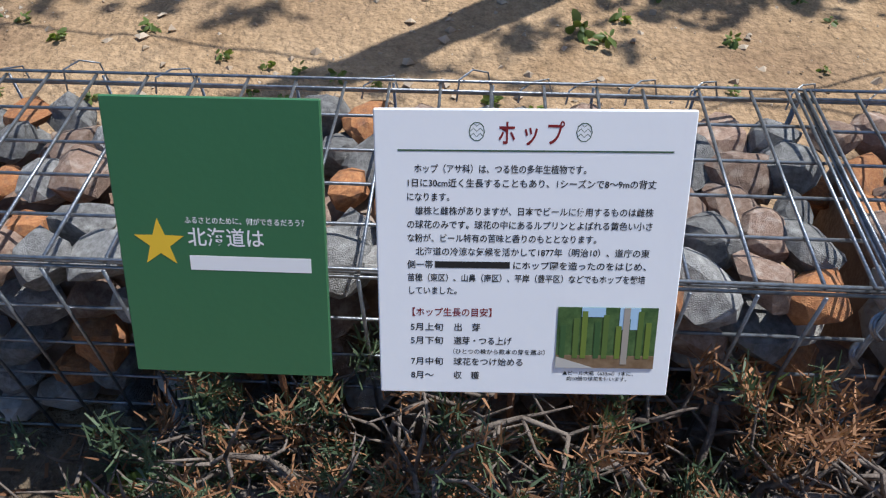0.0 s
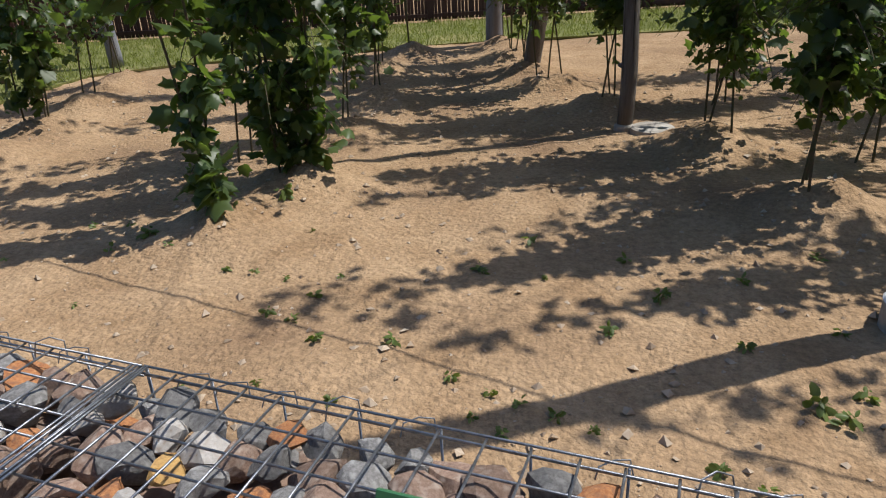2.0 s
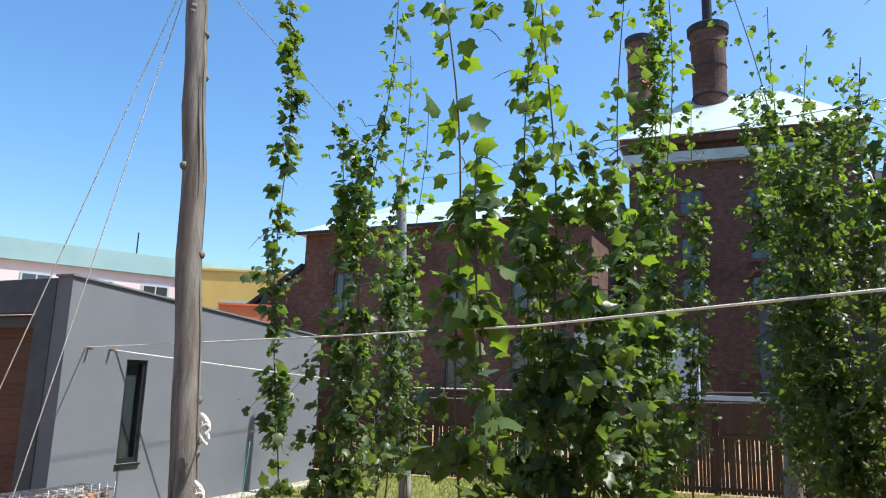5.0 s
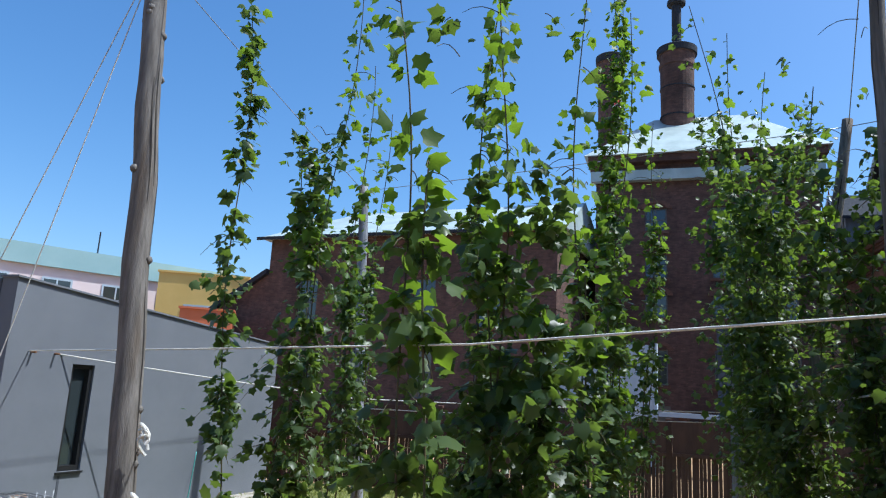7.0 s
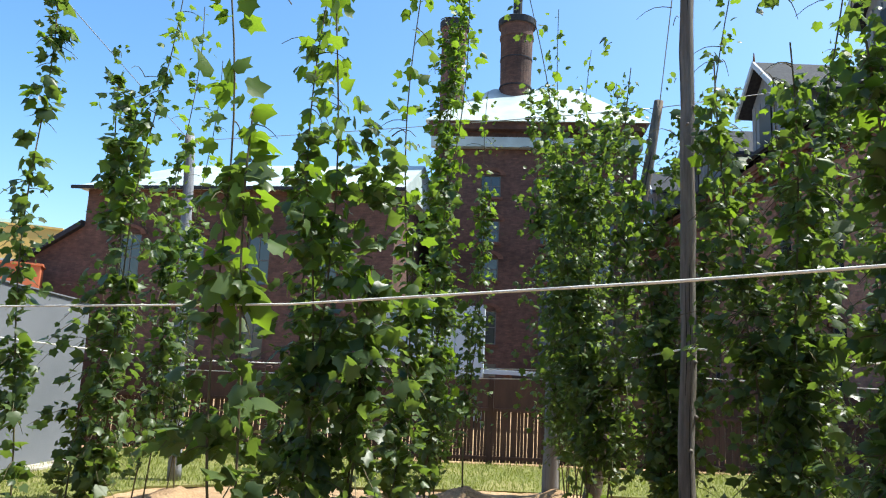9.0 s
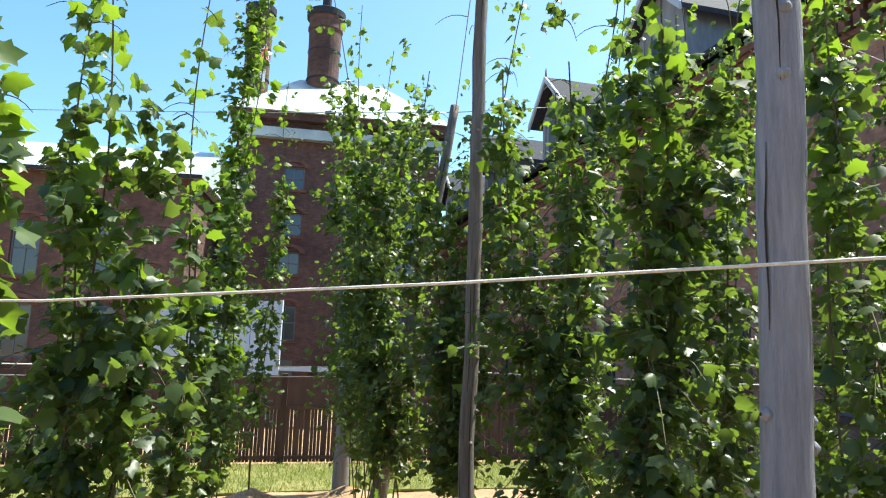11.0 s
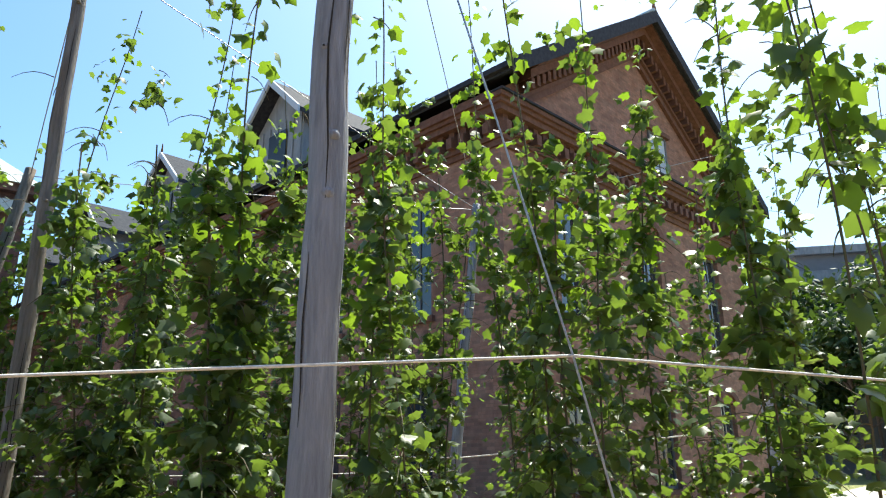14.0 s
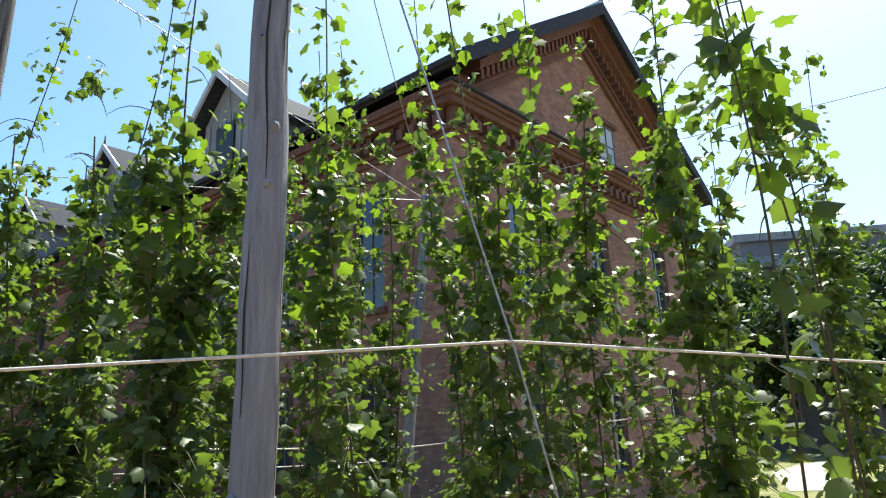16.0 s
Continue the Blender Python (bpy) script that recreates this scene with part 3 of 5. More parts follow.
def kiln_tower():
    t = thing("kiln_tower", "dark brick kiln tower, pale metal hip roof, two round chimneys", "building", pose(-11.5, 37.3, 0, 0, 0, 11))
    W, D, E = 10.9, 10.0, 14.8
    wx = [3.1, 6.4, 9.2]
    zs = [(10.75, 12.0), (8.25, 9.5), (6.2, 7.4), (2.8, 4.6)]
    holes = [(x - .55, a, x + .55, b) for x in wx for a, b in zs]
    part("front_wall", wall_holes(0, W, 0, E, holes, 0, .5), M_BRICK_D, t, "dark brick wall")
    for x in wx:
        for a, b in zs:
            arch_window(t, x, a, b, 1.1)
    part("side_wall", boxes((0, .5, 0, .5, D, E)), M_BRICK_D, t)
    part("side_wall", boxes((W - .5, .5, 0, W, D, E)), M_BRICK_D, t)
    part("back_wall", boxes((.5, D - .5, 0, W - .5, D, E)), M_BRICK_D, t)
    part("band_roof", boxes((-.25, -.45, 13.45, W + .25, -.003, 14.0)), M_METAL, t, "pale metal weathering band")
    part("eave", boxes((-.4, -.5, 14.45, W + .4, D + .4, 14.85)), M_BRICK_D, t)
    bm = bmesh.new()
    lo = [bm.verts.new(v) for v in ((-.6, -.7, 14.85), (W + .6, -.7, 14.85), (W + .6, D + .6, 14.85), (-.6, D + .6, 14.85))]
    hi = [bm.verts.new(v) for v in ((2.9, 4.2, 18.6), (W - 2.9, 4.2, 18.6), (W - 2.9, 5.6, 18.6), (2.9, 5.6, 18.6))]
    for i in range(4):
        bm.faces.new((lo[i], lo[(i + 1) % 4], hi[(i + 1) % 4], hi[i]))
    bm.faces.new(hi)
    bm.faces.new(lo[::-1])
    part("roof", bm, M_METAL, t, "pale metal hip roof")
    for x, y, r, zt, star in ((4.25, 4.0, 1.0, 22.9, False), (.55, 1.85, .74, 21.7, True)):
        c = part("chimney", tube([(x, y, 15.2), (x, y, zt - 1.2), (x, y, zt - 1.18), (x, y, zt - 1.0), (x, y, zt - .98), (x, y, zt - .42), (x, y, zt - .4)],
                                 [r * .9, r * .99, r * 1.06, r * 1.06, r, r * 1.02, r * 1.08], 28), M_BRICK_D, t, "round dark brick chimney")
        part("cap", tube([(x, y, zt - .398), (x, y, zt - .38), (x, y, zt), (x, y, zt + .06), (x, y, zt + .1)], [r * 1.09, r * 1.17, r * 1.19, r * 1.1, r * .7], 28), M_SLATE, c, "dark rim of the chimney")
        for zb in (zt - 2.6, zt - 4.4):
            part("band", tube([(x, y, zb), (x, y, zb + .07)], r * 1.005, 28), M_SLATE, c, "iron band")
        if not star:
            part("flue_pipe", tube([(x, y, zt + .4), (x, y, zt + 3.0), (x, y, zt + 3.02), (x, y, zt + 3.25), (x, y, zt + 3.5)], [.28, .28, .55, .55, .08], 14), M_SLATE, c)
        else:
            for rr, mm, off in ((.62, M_WHITE, .02), (.48, M_RED, .035)):
                pts = [(rr * (1 if k % 2 == 0 else .4) * math.sin(math.pi * k / 5), rr * (1 if k % 2 == 0 else .4) * math.cos(math.pi * k / 5)) for k in range(10)]
                bm = bmesh.new()
                ctr = bm.verts.new((x + .45, y - math.sqrt(max((r * 1.0) ** 2 - .45 ** 2, 0)) - off, zt - 2.9))
                vs = [bm.verts.new((x + .45 + px * .75, y - math.sqrt(max((r * 1.0) ** 2 - min(abs(.45 + px * .75), r * .97) ** 2, 0)) - off, zt - 2.9 + pz)) for px, pz in pts]
                for i in range(10):
                    bm.faces.new((ctr, vs[i], vs[(i + 1) % 10]))
                part("painted_star", bm, mm, c, "red star with white outline")
            part("painted_patch", boxes((x + .25, y - .86, zt - 4.7, x + .55, y - .8, zt - 4.0)), M_WHITE, c)
    return t


kiln_tower()


def warehouse():
    w = thing("brick_warehouse", "long dark brick warehouse with pale grey-green metal roof", "building", pose(-27.6, 29.9, 0, 0, 0, 7.0))
    W, D, E = 16.1, 11.0, 9.65
    wx = [2.6, 6.0, 9.4, 12.8]
    holes = [(x - .6, 5.0, x + .6, 7.4) for x in wx] + [(x - .6, 1.5, x + .6, 3.8) for x in wx]
    part("front_wall", wall_holes(0, W, 0, E, holes, 0, .5), M_BRICK_D, w, "dark brick wall")
    for x in wx:
        arch_window(w, x, 5.0, 7.4, 1.2)
        arch_window(w, x, 1.5, 3.8, 1.2)
    part("side_wall", boxes((W - .5, .5, 0, W, D, E)), M_BRICK_D, w)
    part("side_wall", boxes((0, .5, 0, .5, D, E)), M_BRICK_D, w)
    bm = bmesh.new()
    a = [bm.verts.new(v) for v in ((-.5, -.6, E), (W + .5, -.6, E), (W + .5, D + .6, E), (-.5, D + .6, E), (2.2, D / 2, E + 2.8), (W + .2, D / 2, E + 2.8))]
    for f in ((0, 1, 5, 4), (1, 2, 5), (2, 3, 4, 5), (3, 0, 4), (3, 2, 1, 0)):
        bm.faces.new([a[i] for i in f])
    part("roof", bm, M_METAL, w, "pale metal roof")
    part("gutter", boxes((-.55, -.68, E - .12, W + .55, -.55, E + .04)), M_SLATE, w)
    lt = part("lean_to", slab([(-9.5, 0), (0, 0), (0, 7.7), (-9.5, 2.0)], 7.0), M_BRICK_D, w, "brick lean-to with sloping top")
    part("lean_to_roof", slab([(-9.7, 1.9), (0, 7.7), (0, 7.98), (-9.7, 2.18)], 7.6), M_SLATE, lt).location = (0, -.3, 0)
    return w


warehouse()

dk = thing("loading_shed", "pale blue panelled shed with steel frame behind the fence", "shed", pose(-8.0, 20.5, 0, 0, 0, 2))
part("panel", boxes((0, 0, 1.8, 2.6, .1, 3.28)), M_PANEL, dk)
part("panel", boxes((2.62, -.02, .2, 3.36, .1, 3.38)), M_PANEL, dk)
part("frame", boxes((3.37, -.05, 0, 3.45, .1, 3.42)), M_PANEL, dk)
part("body", boxes((0, .12, 0, 3.36, 2.5, 1.78)), M_BLACK, dk)
part("ledge", boxes((3.5, -.1, 1.5, 5.7, .5, 1.62)), M_PANEL, dk)
part("door", boxes((4.9, .6, 1.62, 6.2, .7, 3.9)), M_GRAY_D, dk)
part("ledge_post", boxes((4.0, 0, 0, 4.2, .4, 1.5)), M_FENCE, dk)


def far_block(name, label, x, y, yaw, w, d, bands, wins=()):
    b = thing(name, label, "building", pose(x, y, 0, 0, 0, yaw))
    for i, (z0, z1, m, o) in enumerate(bands):
        part("storey", boxes((-o, -o, z0, w + o, d + o, z1)), m, b)
    for (wx0, wz0, wx1, wz1) in wins:
        wn_ = part("window", boxes((wx0, -.08, wz0, wx1, -.003, wz1)), M_PANEL, b)
        part("pane", boxes((wx0 + .15, -.1, wz0 + .15, (wx0 + wx1) / 2 - .06, -.082, wz1 - .15)), M_GLASS, wn_)
        part("pane", boxes(((wx0 + wx1) / 2 + .06, -.1, wz0 + .15, wx1 - .15, -.082, wz1 - .15)), M_GLASS, wn_)
    return b


pk = far_block("pink_building", "long pale pink building with teal parapet", -58, 22, 70, 50, 14, [(0, 9.8, M_PINK, 0), (9.8, 11.4, M_TEAL, .3)],
               [(3 + 4.4 * i, 7.7, 5.2 + 4.4 * i, 9.0) for i in range(10)])
part("antenna", tube([(16, 2, 11.4), (16, 2, 13.6)], .06, 6), M_SLATE, pk)
for i in range(4):
    part("roof_vent", tube([(4 + 7 * i, 3, 11.4), (4 + 7 * i, 3, 11.75), (4 + 7 * i, 3, 11.9)], [.5, .6, .1], 10), M_SLATE, pk)
far_block("yellow_building", "yellow rendered building with a strip window", -44.6, 36.3, 40, 6.5, 9, [(0, 9.6, M_YEL, 0), (9.6, 9.75, M_YEL, .1)], [(2.0, 6.6, 6.1, 7.3)])
far_block("orange_shed", "small orange rendered box on a roof", -29.6, 25.9, 42, 2.6, 2, [(0, 5.35, M_ORANGE, 0), (5.35, 5.45, M_ORANGE, .08)])
far_block("grey_tower_block", "distant grey building with stepped bands", 70, 48.5, -40, 26, 14,
          [(0, 16, M_GRAY, 0), (16, 17.2, M_LEAD, .6), (17.2, 20.2, M_GRAY, -1.5), (20.2, 21.4, M_LEAD, -.6), (21.4, 24, M_GRAY, -4), (24, 24.9, M_LEAD, -3.2)])


# ---- foliage ----
def leaf_mesh(centres, outs, sizes, seed, droop=0.7, lobes=True):
    """Many folded, lobed leaves in one mesh: at each centre, hanging outwards, of the size given."""
    r = np.random.default_rng(seed)
    n = len(centres)
    tx = np.array([0, .24, .46, .42, .55, .31, 0, -.31, -.55, -.42, -.46, -.24, 0])
    ty = np.array([0, -.12, .08, .3, .56, .6, 1.0, .6, .56, .3, .08, -.12, .42])
    if not lobes:
        tx = np.array([0, .2, .3, .2, 0, -.2, -.3, -.2, 0])
        ty = np.array([0, .15, .45, .8, 1.0, .8, .45, .15, .5])
    k = len(tx)
    c = np.asarray(centres)
    o = np.asarray(outs)
    down = np.c_[o[:, :2] * (1 - droop * .7), np.zeros(n)] + np.array([0, 0, -1]) * (droop * r.uniform(-.1, 1.2, n))[:, None] + r.normal(0, .42, (n, 3))
    down /= np.linalg.norm(down, axis=1)[:, None]
    up = np.c_[o[:, :2] * .35, np.full(n, .8)] + r.normal(0, .5, (n, 3))
    side = np.cross(down, up)
    side /= np.linalg.norm(side, axis=1)[:, None]
    nor = np.cross(side, down)
    s = np.asarray(sizes)[:, None]
    fold = r.uniform(-.85, .0, n)[:, None]
    curl = r.uniform(-.6, .0, n)[:, None]
    z = np.abs(tx)[None, :] * fold + (ty ** 2)[None, :] * curl
    v = c[:, None, :] + (side[:, None, :] * tx[None, :, None] + down[:, None, :] * ty[None, :, None] + nor[:, None, :] * z[:, :, None]) * s[:, :, None]
    base = (np.arange(n) * k)[:, None]
    tri = np.array([[k - 1, i, (i + 1) % (k - 1)] for i in range(k - 1)]).ravel()
    f = (base + tri[None, :]).reshape(-1, 3)
    me = bpy.data.meshes.new("leaves")
    me.vertices.add(n * k)
    me.vertices.foreach_set("co", v.reshape(-1).astype(np.float32))
    me.loops.add(len(f) * 3)
    me.loops.foreach_set("vertex_index", f.ravel().astype(np.int32))
    me.polygons.add(len(f))
    me.polygons.foreach_set("loop_start", np.arange(len(f)) * 3)
    me.update(calc_edges=True)
    return me


def add_leaves(name, me, material, parent, label=""):
    me.materials.append(material)
    ob = new(name, me)
    ob.parent = parent
    if label:
        tagged(ob, label)
    return ob


def hop_vine(x, y, top, rmax, dense, n, size, seed, bare=0.35, lean=(0, 0), strings=2, fan=.2, thin=0.15):
    """A hop plant on strings: bines from the mound, a dense column up to `dense`, thin shoots above to `top`."""
    r = np.random.default_rng(seed)
    z0 = ground_z(x, y)
    v = thing("hop_vine", "green hop vine climbing strings with lobed leaves", "hop vine", pose(x, y, z0), group="hop vines in the garden")
    H = top - z0
    tops = [((2 * k / max(strings - 1, 1) - 1 if fan > .25 else r.uniform(-1, 1)) * fan + lean[0] + r.uniform(-.06, .06), r.uniform(-.2, .2) + lean[1]) for k in range(strings)]
    bms = bmesh.new()
    paths, ends, leader = [], [], r.integers(strings)
    for tx, ty in tops:
        ph = r.uniform(0, 6.3)
        b0 = r.normal(0, .06, 2)
        pts = [(b0[0] + (tx - b0[0]) * s + .045 * math.sin(ph + 9 * s), b0[1] + (ty - b0[1]) * s + .045 * math.cos(ph + 8 * s), -0.02 + H * s) for s in np.linspace(0, 1, 22)]
        paths.append(np.array(pts))
        k = 22 if len(paths) - 1 == leader else max(8, min(22, int(22 * (dense - z0) * r.uniform(.95, 1.3) / H)))
        ends.append(H if k == 22 else H * (k - 1) / 21)
        tube(pts[:k], [.0085 - .004 * s for s in np.linspace(0, 1, 22)][:k], 5, bm=bms)
    part("bine", bms, M_BINE, v, "twisting brown-green bines")
    # side shoots carry the leaves
    C, O, S = [], [], []
    YC, YO, YS = [], [], []
    dens = dense - z0
    us = np.linspace(0, 1, 22)
    bl = bmesh.new()
    for _ in range(max(6, int(n / 4.6))):
        h = bare + (min(dens * 1.25, H) - bare) * r.beta(1.15, 1.75) if r.random() < .95 else r.uniform(bare * .4, H)
        h = max(.02, round(h / .17) * .17 + r.normal(0, .025))
        p = paths[r.integers(len(paths))]
        q = np.array([np.interp(min(h / H, 1), us, p[:, i]) for i in range(3)])
        prof = min(1, max(.3, (h - bare * .3) / .8)) * (1 if h < dens * .62 else max(.28, 1 - (h - dens * .62) / (dens * .75)))
        a = r.uniform(0, 6.283)
        L = 1.15 * rmax * prof * (r.uniform(.15, 1.4) if r.random() < .9 else r.uniform(1.3, 2.1)) * (.8 + .6 * noise.noise((a * 1.3 + seed, h * 1.9, seed * .37)))
        L = max(L, .05)
        rise = r.uniform(-.5, .55)
        ea = np.array([math.cos(a), math.sin(a), 0])
        arm = [q + ea * L * u + np.array([0, 0, L * (rise * u - .55 * u * u)]) for u in (0, .35, .7, 1.0)]
        tube(arm, [.004, .0035, .003, .0015], 4, bm=bl)
        for _ in range(r.integers(4, 11)):
            u = r.random() ** .7
            b = r.uniform(0, 6.283)
            out = ea * .6 + np.array([math.cos(b), math.sin(b), 0]) * .8
            C.append(q + ea * L * u + np.array([0, 0, L * (rise * u - .55 * u * u)]) + r.normal(0, .045, 3))
            O.append(out)
            S.append(size * (.35 + .85 * r.random() ** 1.4) * (1.1 if u < .5 else .85))
    tagged(part("side_growth", bl, M_BINE, v), kind="stuff")
    # thin upper shoots
    for p, end in zip(paths, ends):
        h = dens * .8
        while h < end - .05:
            s = h / H
            q = np.array([np.interp(s, np.linspace(0, 1, 22), p[:, i]) for i in range(3)])
            k = r.integers(3, 8) if r.random() < .82 else 0
            for _ in range(k):
                a = r.uniform(0, 6.283)
                out = np.array([math.cos(a), math.sin(a), 0])
                YC.append(q + out * thin * r.uniform(.1, 1.2) + [0, 0, r.normal(0, .05)])
                YO.append(out)
                YS.append(size * 1.2 * r.uniform(.45, 1.25) * (1 - .3 * s))
            h += r.uniform(.09, .26)
    add_leaves("leaves", leaf_mesh(C, O, S, seed + 500, .5), M_HOP_YOUNG if dense > 6 else M_HOP, v)
    if YC:
        add_leaves("young_leaves", leaf_mesh(YC, YO, YS, seed + 900), M_HOP_YOUNG, v, "pale young leaves near the tips")
    # loose tendrils
    bt = bmesh.new()
    for _ in range(int(6 + n / 120)):
        p = paths[r.integers(len(paths))]
        h = r.uniform(.25, .85) * H
        q = np.array([np.interp(h / H, np.linspace(0, 1, 22), p[:, i]) for i in range(3)])
        a = r.uniform(0, 6.283)
        L = rmax * r.uniform(.4, .9) + .06
        pts = [q + np.array([math.cos(a) * L * u, math.sin(a) * L * u, .25 * L * math.sin(u * 2.6) - .1 * u]) for u in np.linspace(0, 1, 5)]
        tube(pts, [.0045, .004, .0035, .003, .002], 4, bm=bt)
    tagged(part("loose_growth", bt, M_BINE, v), kind="stuff")
    return v


# each row: x, y, top, radius, dense up to, leaves, leaf size, bare stem, lean of the strings, strings
ROW_WEST = [
    (-4.75, 5.6, 5.8, .15, 4.9, 330, .13, .25, (-.75, .0), 1), (-4.85, 6.4, 6.0, .32, 3.8, 760, .125, .2, (0, .1), 3, .35),
    (-5.1, 7.4, 5.8, .26, 3.3, 420, .11, .5, (-.1, .1), 2), (-5.43, 8.4, 5.4, .28, 3.0, 340, .11, .5, (0, 0), 2)]
ROW_MIDDLE = [
    (-2.2, 4.42, 5.4, .22, 2.6, 210, .145, .12, (-.3, .1), 2), (-2.0, 5.2, 6.0, .32, 2.8, 880, .13, .1, (-.1, .1), 4, .62),
    (-2.55, 5.7, 5.8, .28, 3.0, 480, .12, .6, (.05, .1), 2), (-2.05, 6.5, 5.8, .22, 2.6, 300, .12, .5, (.15, 0), 2),
    (-2.1, 7.6, 5.8, .24, 3.0, 360, .11, .5, (.1, 0), 2), (-2.42, 8.9, 6.7, .22, 6.5, 1300, .1, .5, (.04, 0), 2), (-2.4, 10.3, 5.6, .3, 3.6, 420, .1, .6, (0, 0), 2)]
ROW_MAIN = [
    (1.15, 4.95, 6.0, .32, 3.0, 950, .115, .5, (.15, 0), 3, .45), (.8, 6.2, 6.0, .34, 3.35, 1050, .11, .5, (0, 0), 3, .6), (.05, 7.3, 6.0, .32, 3.5, 1150, .105, .6, (.1, 0), 3, .6),
    (-.45, 8.2, 6.0, .32, 4.0, 1250, .105, .6, (-.3, 0), 3, .6), (-.75, 9.0, 6.0, .32, 4.2, 1150, .105, .7, (-.35, 0), 3, .6), (-1.0, 10.0, 6.0, .34, 4.2, 950, .1, .7, (.1, 0), 3, .5),
    (-1.2, 10.9, 5.8, .34, 4.3, 700, .1, .7, (0, 0), 2, .3), (1.7, 5.9, 6.0, .3, 3.3, 700, .11, .5, (.1, 0), 2, .4), (1.0, 7.6, 5.8, .36, 3.8, 1300, .105, .5, (.05, 0), 3, .65)]
ROW_EAST = [
    (4.05, 3.6, 5.8, .32, 3.5, 620, .13, .2, (.1, 0), 3, .35), (3.9, 4.5, 5.8, .28, 4.2, 560, .12, .3, (.1, 0), 2, .3), (3.6, 5.5, 5.9, .28, 4.0, 520, .115, .3, (.1, 0), 3, .45),
    (3.4, 6.5, 5.8, .3, 4.3, 700, .115, .4, (.1, 0), 3, .4), (3.15, 7.5, 5.8, .34, 4.0, 850, .11, .4, (.1, 0), 3, .5), (2.8, 8.4, 6.2, .34, 4.5, 900, .11, .4, (.1, 0), 3, .4), (2.4, 9.4, 5.8, .4, 4.0, 800, .105, .5, (0, 0), 3, .5),
    (2.1, 4.6, 5.6, .22, 3.4, 380, .115, .4, (-.1, .1), 2), (2.95, 3.95, 5.6, .28, 3.3, 560, .115, .4, (0, .1), 3, .35)]
ROW_FAR_EAST = [
    (6.9, 4.2, 5.8, .36, 4.0, 620, .13, .3, (.1, 0), 3, .5), (6.8, 5.3, 5.6, .34, 3.6, 560, .12, .3, (.1, 0), 2, .4), (6.6, 6.4, 5.4, .34, 3.6, 520, .12, .3, (.1, 0), 2, .4),
    (6.4, 7.6, 5.4, .36, 3.8, 520, .12, .3, (0, 0), 2, .5), (6.1, 8.8, 5.4, .36, 3.8, 480, .12, .4, (0, 0), 2, .4), (3.15, 2.5, 5.2, .18, 3.9, 44, .145, .9, (-.1, .1), 1), (3.75, 2.65, 5.4, .24, 4.1, 80, .145, .4, (-.1, .1), 2)]
for i, (x, y, top, rad, dens, n, size, bare, *rest) in enumerate(ROW_WEST + ROW_MIDDLE + ROW_MAIN + ROW_EAST + ROW_FAR_EAST):
    right = x > -1.5
    hop_vine(x, y, top, rad, dens, n * (1.45 if right else 1.15), size * (.86 if right else .92), 40 + i, bare, *rest)


# ---- poles, ropes, wires ----
def pole(base, top, r0, r1, material, seed, collar=0, label="weathered wooden hop pole with cracks and knots"):
    r = random.Random(seed)
    b, t = Vector(base), Vector(top)
    p = thing("hop_pole", label, "pole", pose(*base), group="hop poles")
    n = 26
    d = t - b
    pts = [d * (i / (n - 1)) + Vector((noise.noise((seed, i * .3, 0)), noise.noise((seed, 5, i * .3)), 0)) * .025 for i in range(n)]
    bm = tube(pts, [r0 + (r1 - r0) * i / (n - 1) + .006 * noise.noise((i * .7, seed, 2)) for i in range(n)], 20)
    part("shaft", bm, material, p, smooth=True)
    axis_d = d.normalized()
    for _ in range(15):
        s = r.uniform(.06, .95)
        a = r.uniform(0, 6.28)
        rr = r0 + (r1 - r0) * s
        o = Vector((math.cos(a), math.sin(a), 0))
        c = d * s + o * rr * .96
        part("knot", tube([c - o * .01, c + o * .012, c + o * .024], [r0 * .38, r0 * .24, r0 * .07], 8), material, p, smooth=True)
        if r.random() < .5:
            part("knot_eye", tube([c + o * .018, c + o * .0255], [r0 * .12, r0 * .06], 6), M_CRACK, p)
    # drying cracks as thin dark wedges in the wood
    for _ in range(12):
        s0 = r.uniform(.02, .8)
        ln = r.uniform(.06, .22)
        a = r.uniform(0, 6.28)
        bm = bmesh.new()
        rows = []
        for k in range(6):
            s = s0 + ln * k / 5
            rr = r0 + (r1 - r0) * s + .004
            w = .05 * r0 * math.sin(math.pi * (k + .3) / 5.6) + .0005
            aa = a + .04 * math.sin(k * 1.7 + s0 * 40)
            f = s * (n - 1)
            i0 = min(int(f), n - 2)
            c = pts[i0].lerp(pts[i0 + 1], f - i0)
            tan = Vector((-math.sin(aa), math.cos(aa), 0))
            o = Vector((math.cos(aa), math.sin(aa), 0))
            rows.append([bm.verts.new(c + o * rr + tan * w), bm.verts.new(c + o * rr - tan * w)])
        for k in range(5):
            bm.faces.new((rows[k][0], rows[k + 1][0], rows[k + 1][1], rows[k][1]))
        part("crack", bm, M_CRACK, p)
    if collar:
        part("collar", tube([(0, 0, -.05), (0, 0, collar * .8), (0, 0, collar), (0.0, 0, collar + .01)], [r0 * 1.42, r0 * 1.33, r0 * 1.24, r0 * 1.02], 18), M_CONC, p, "rough concrete collar at the foot", smooth=False)
    return p


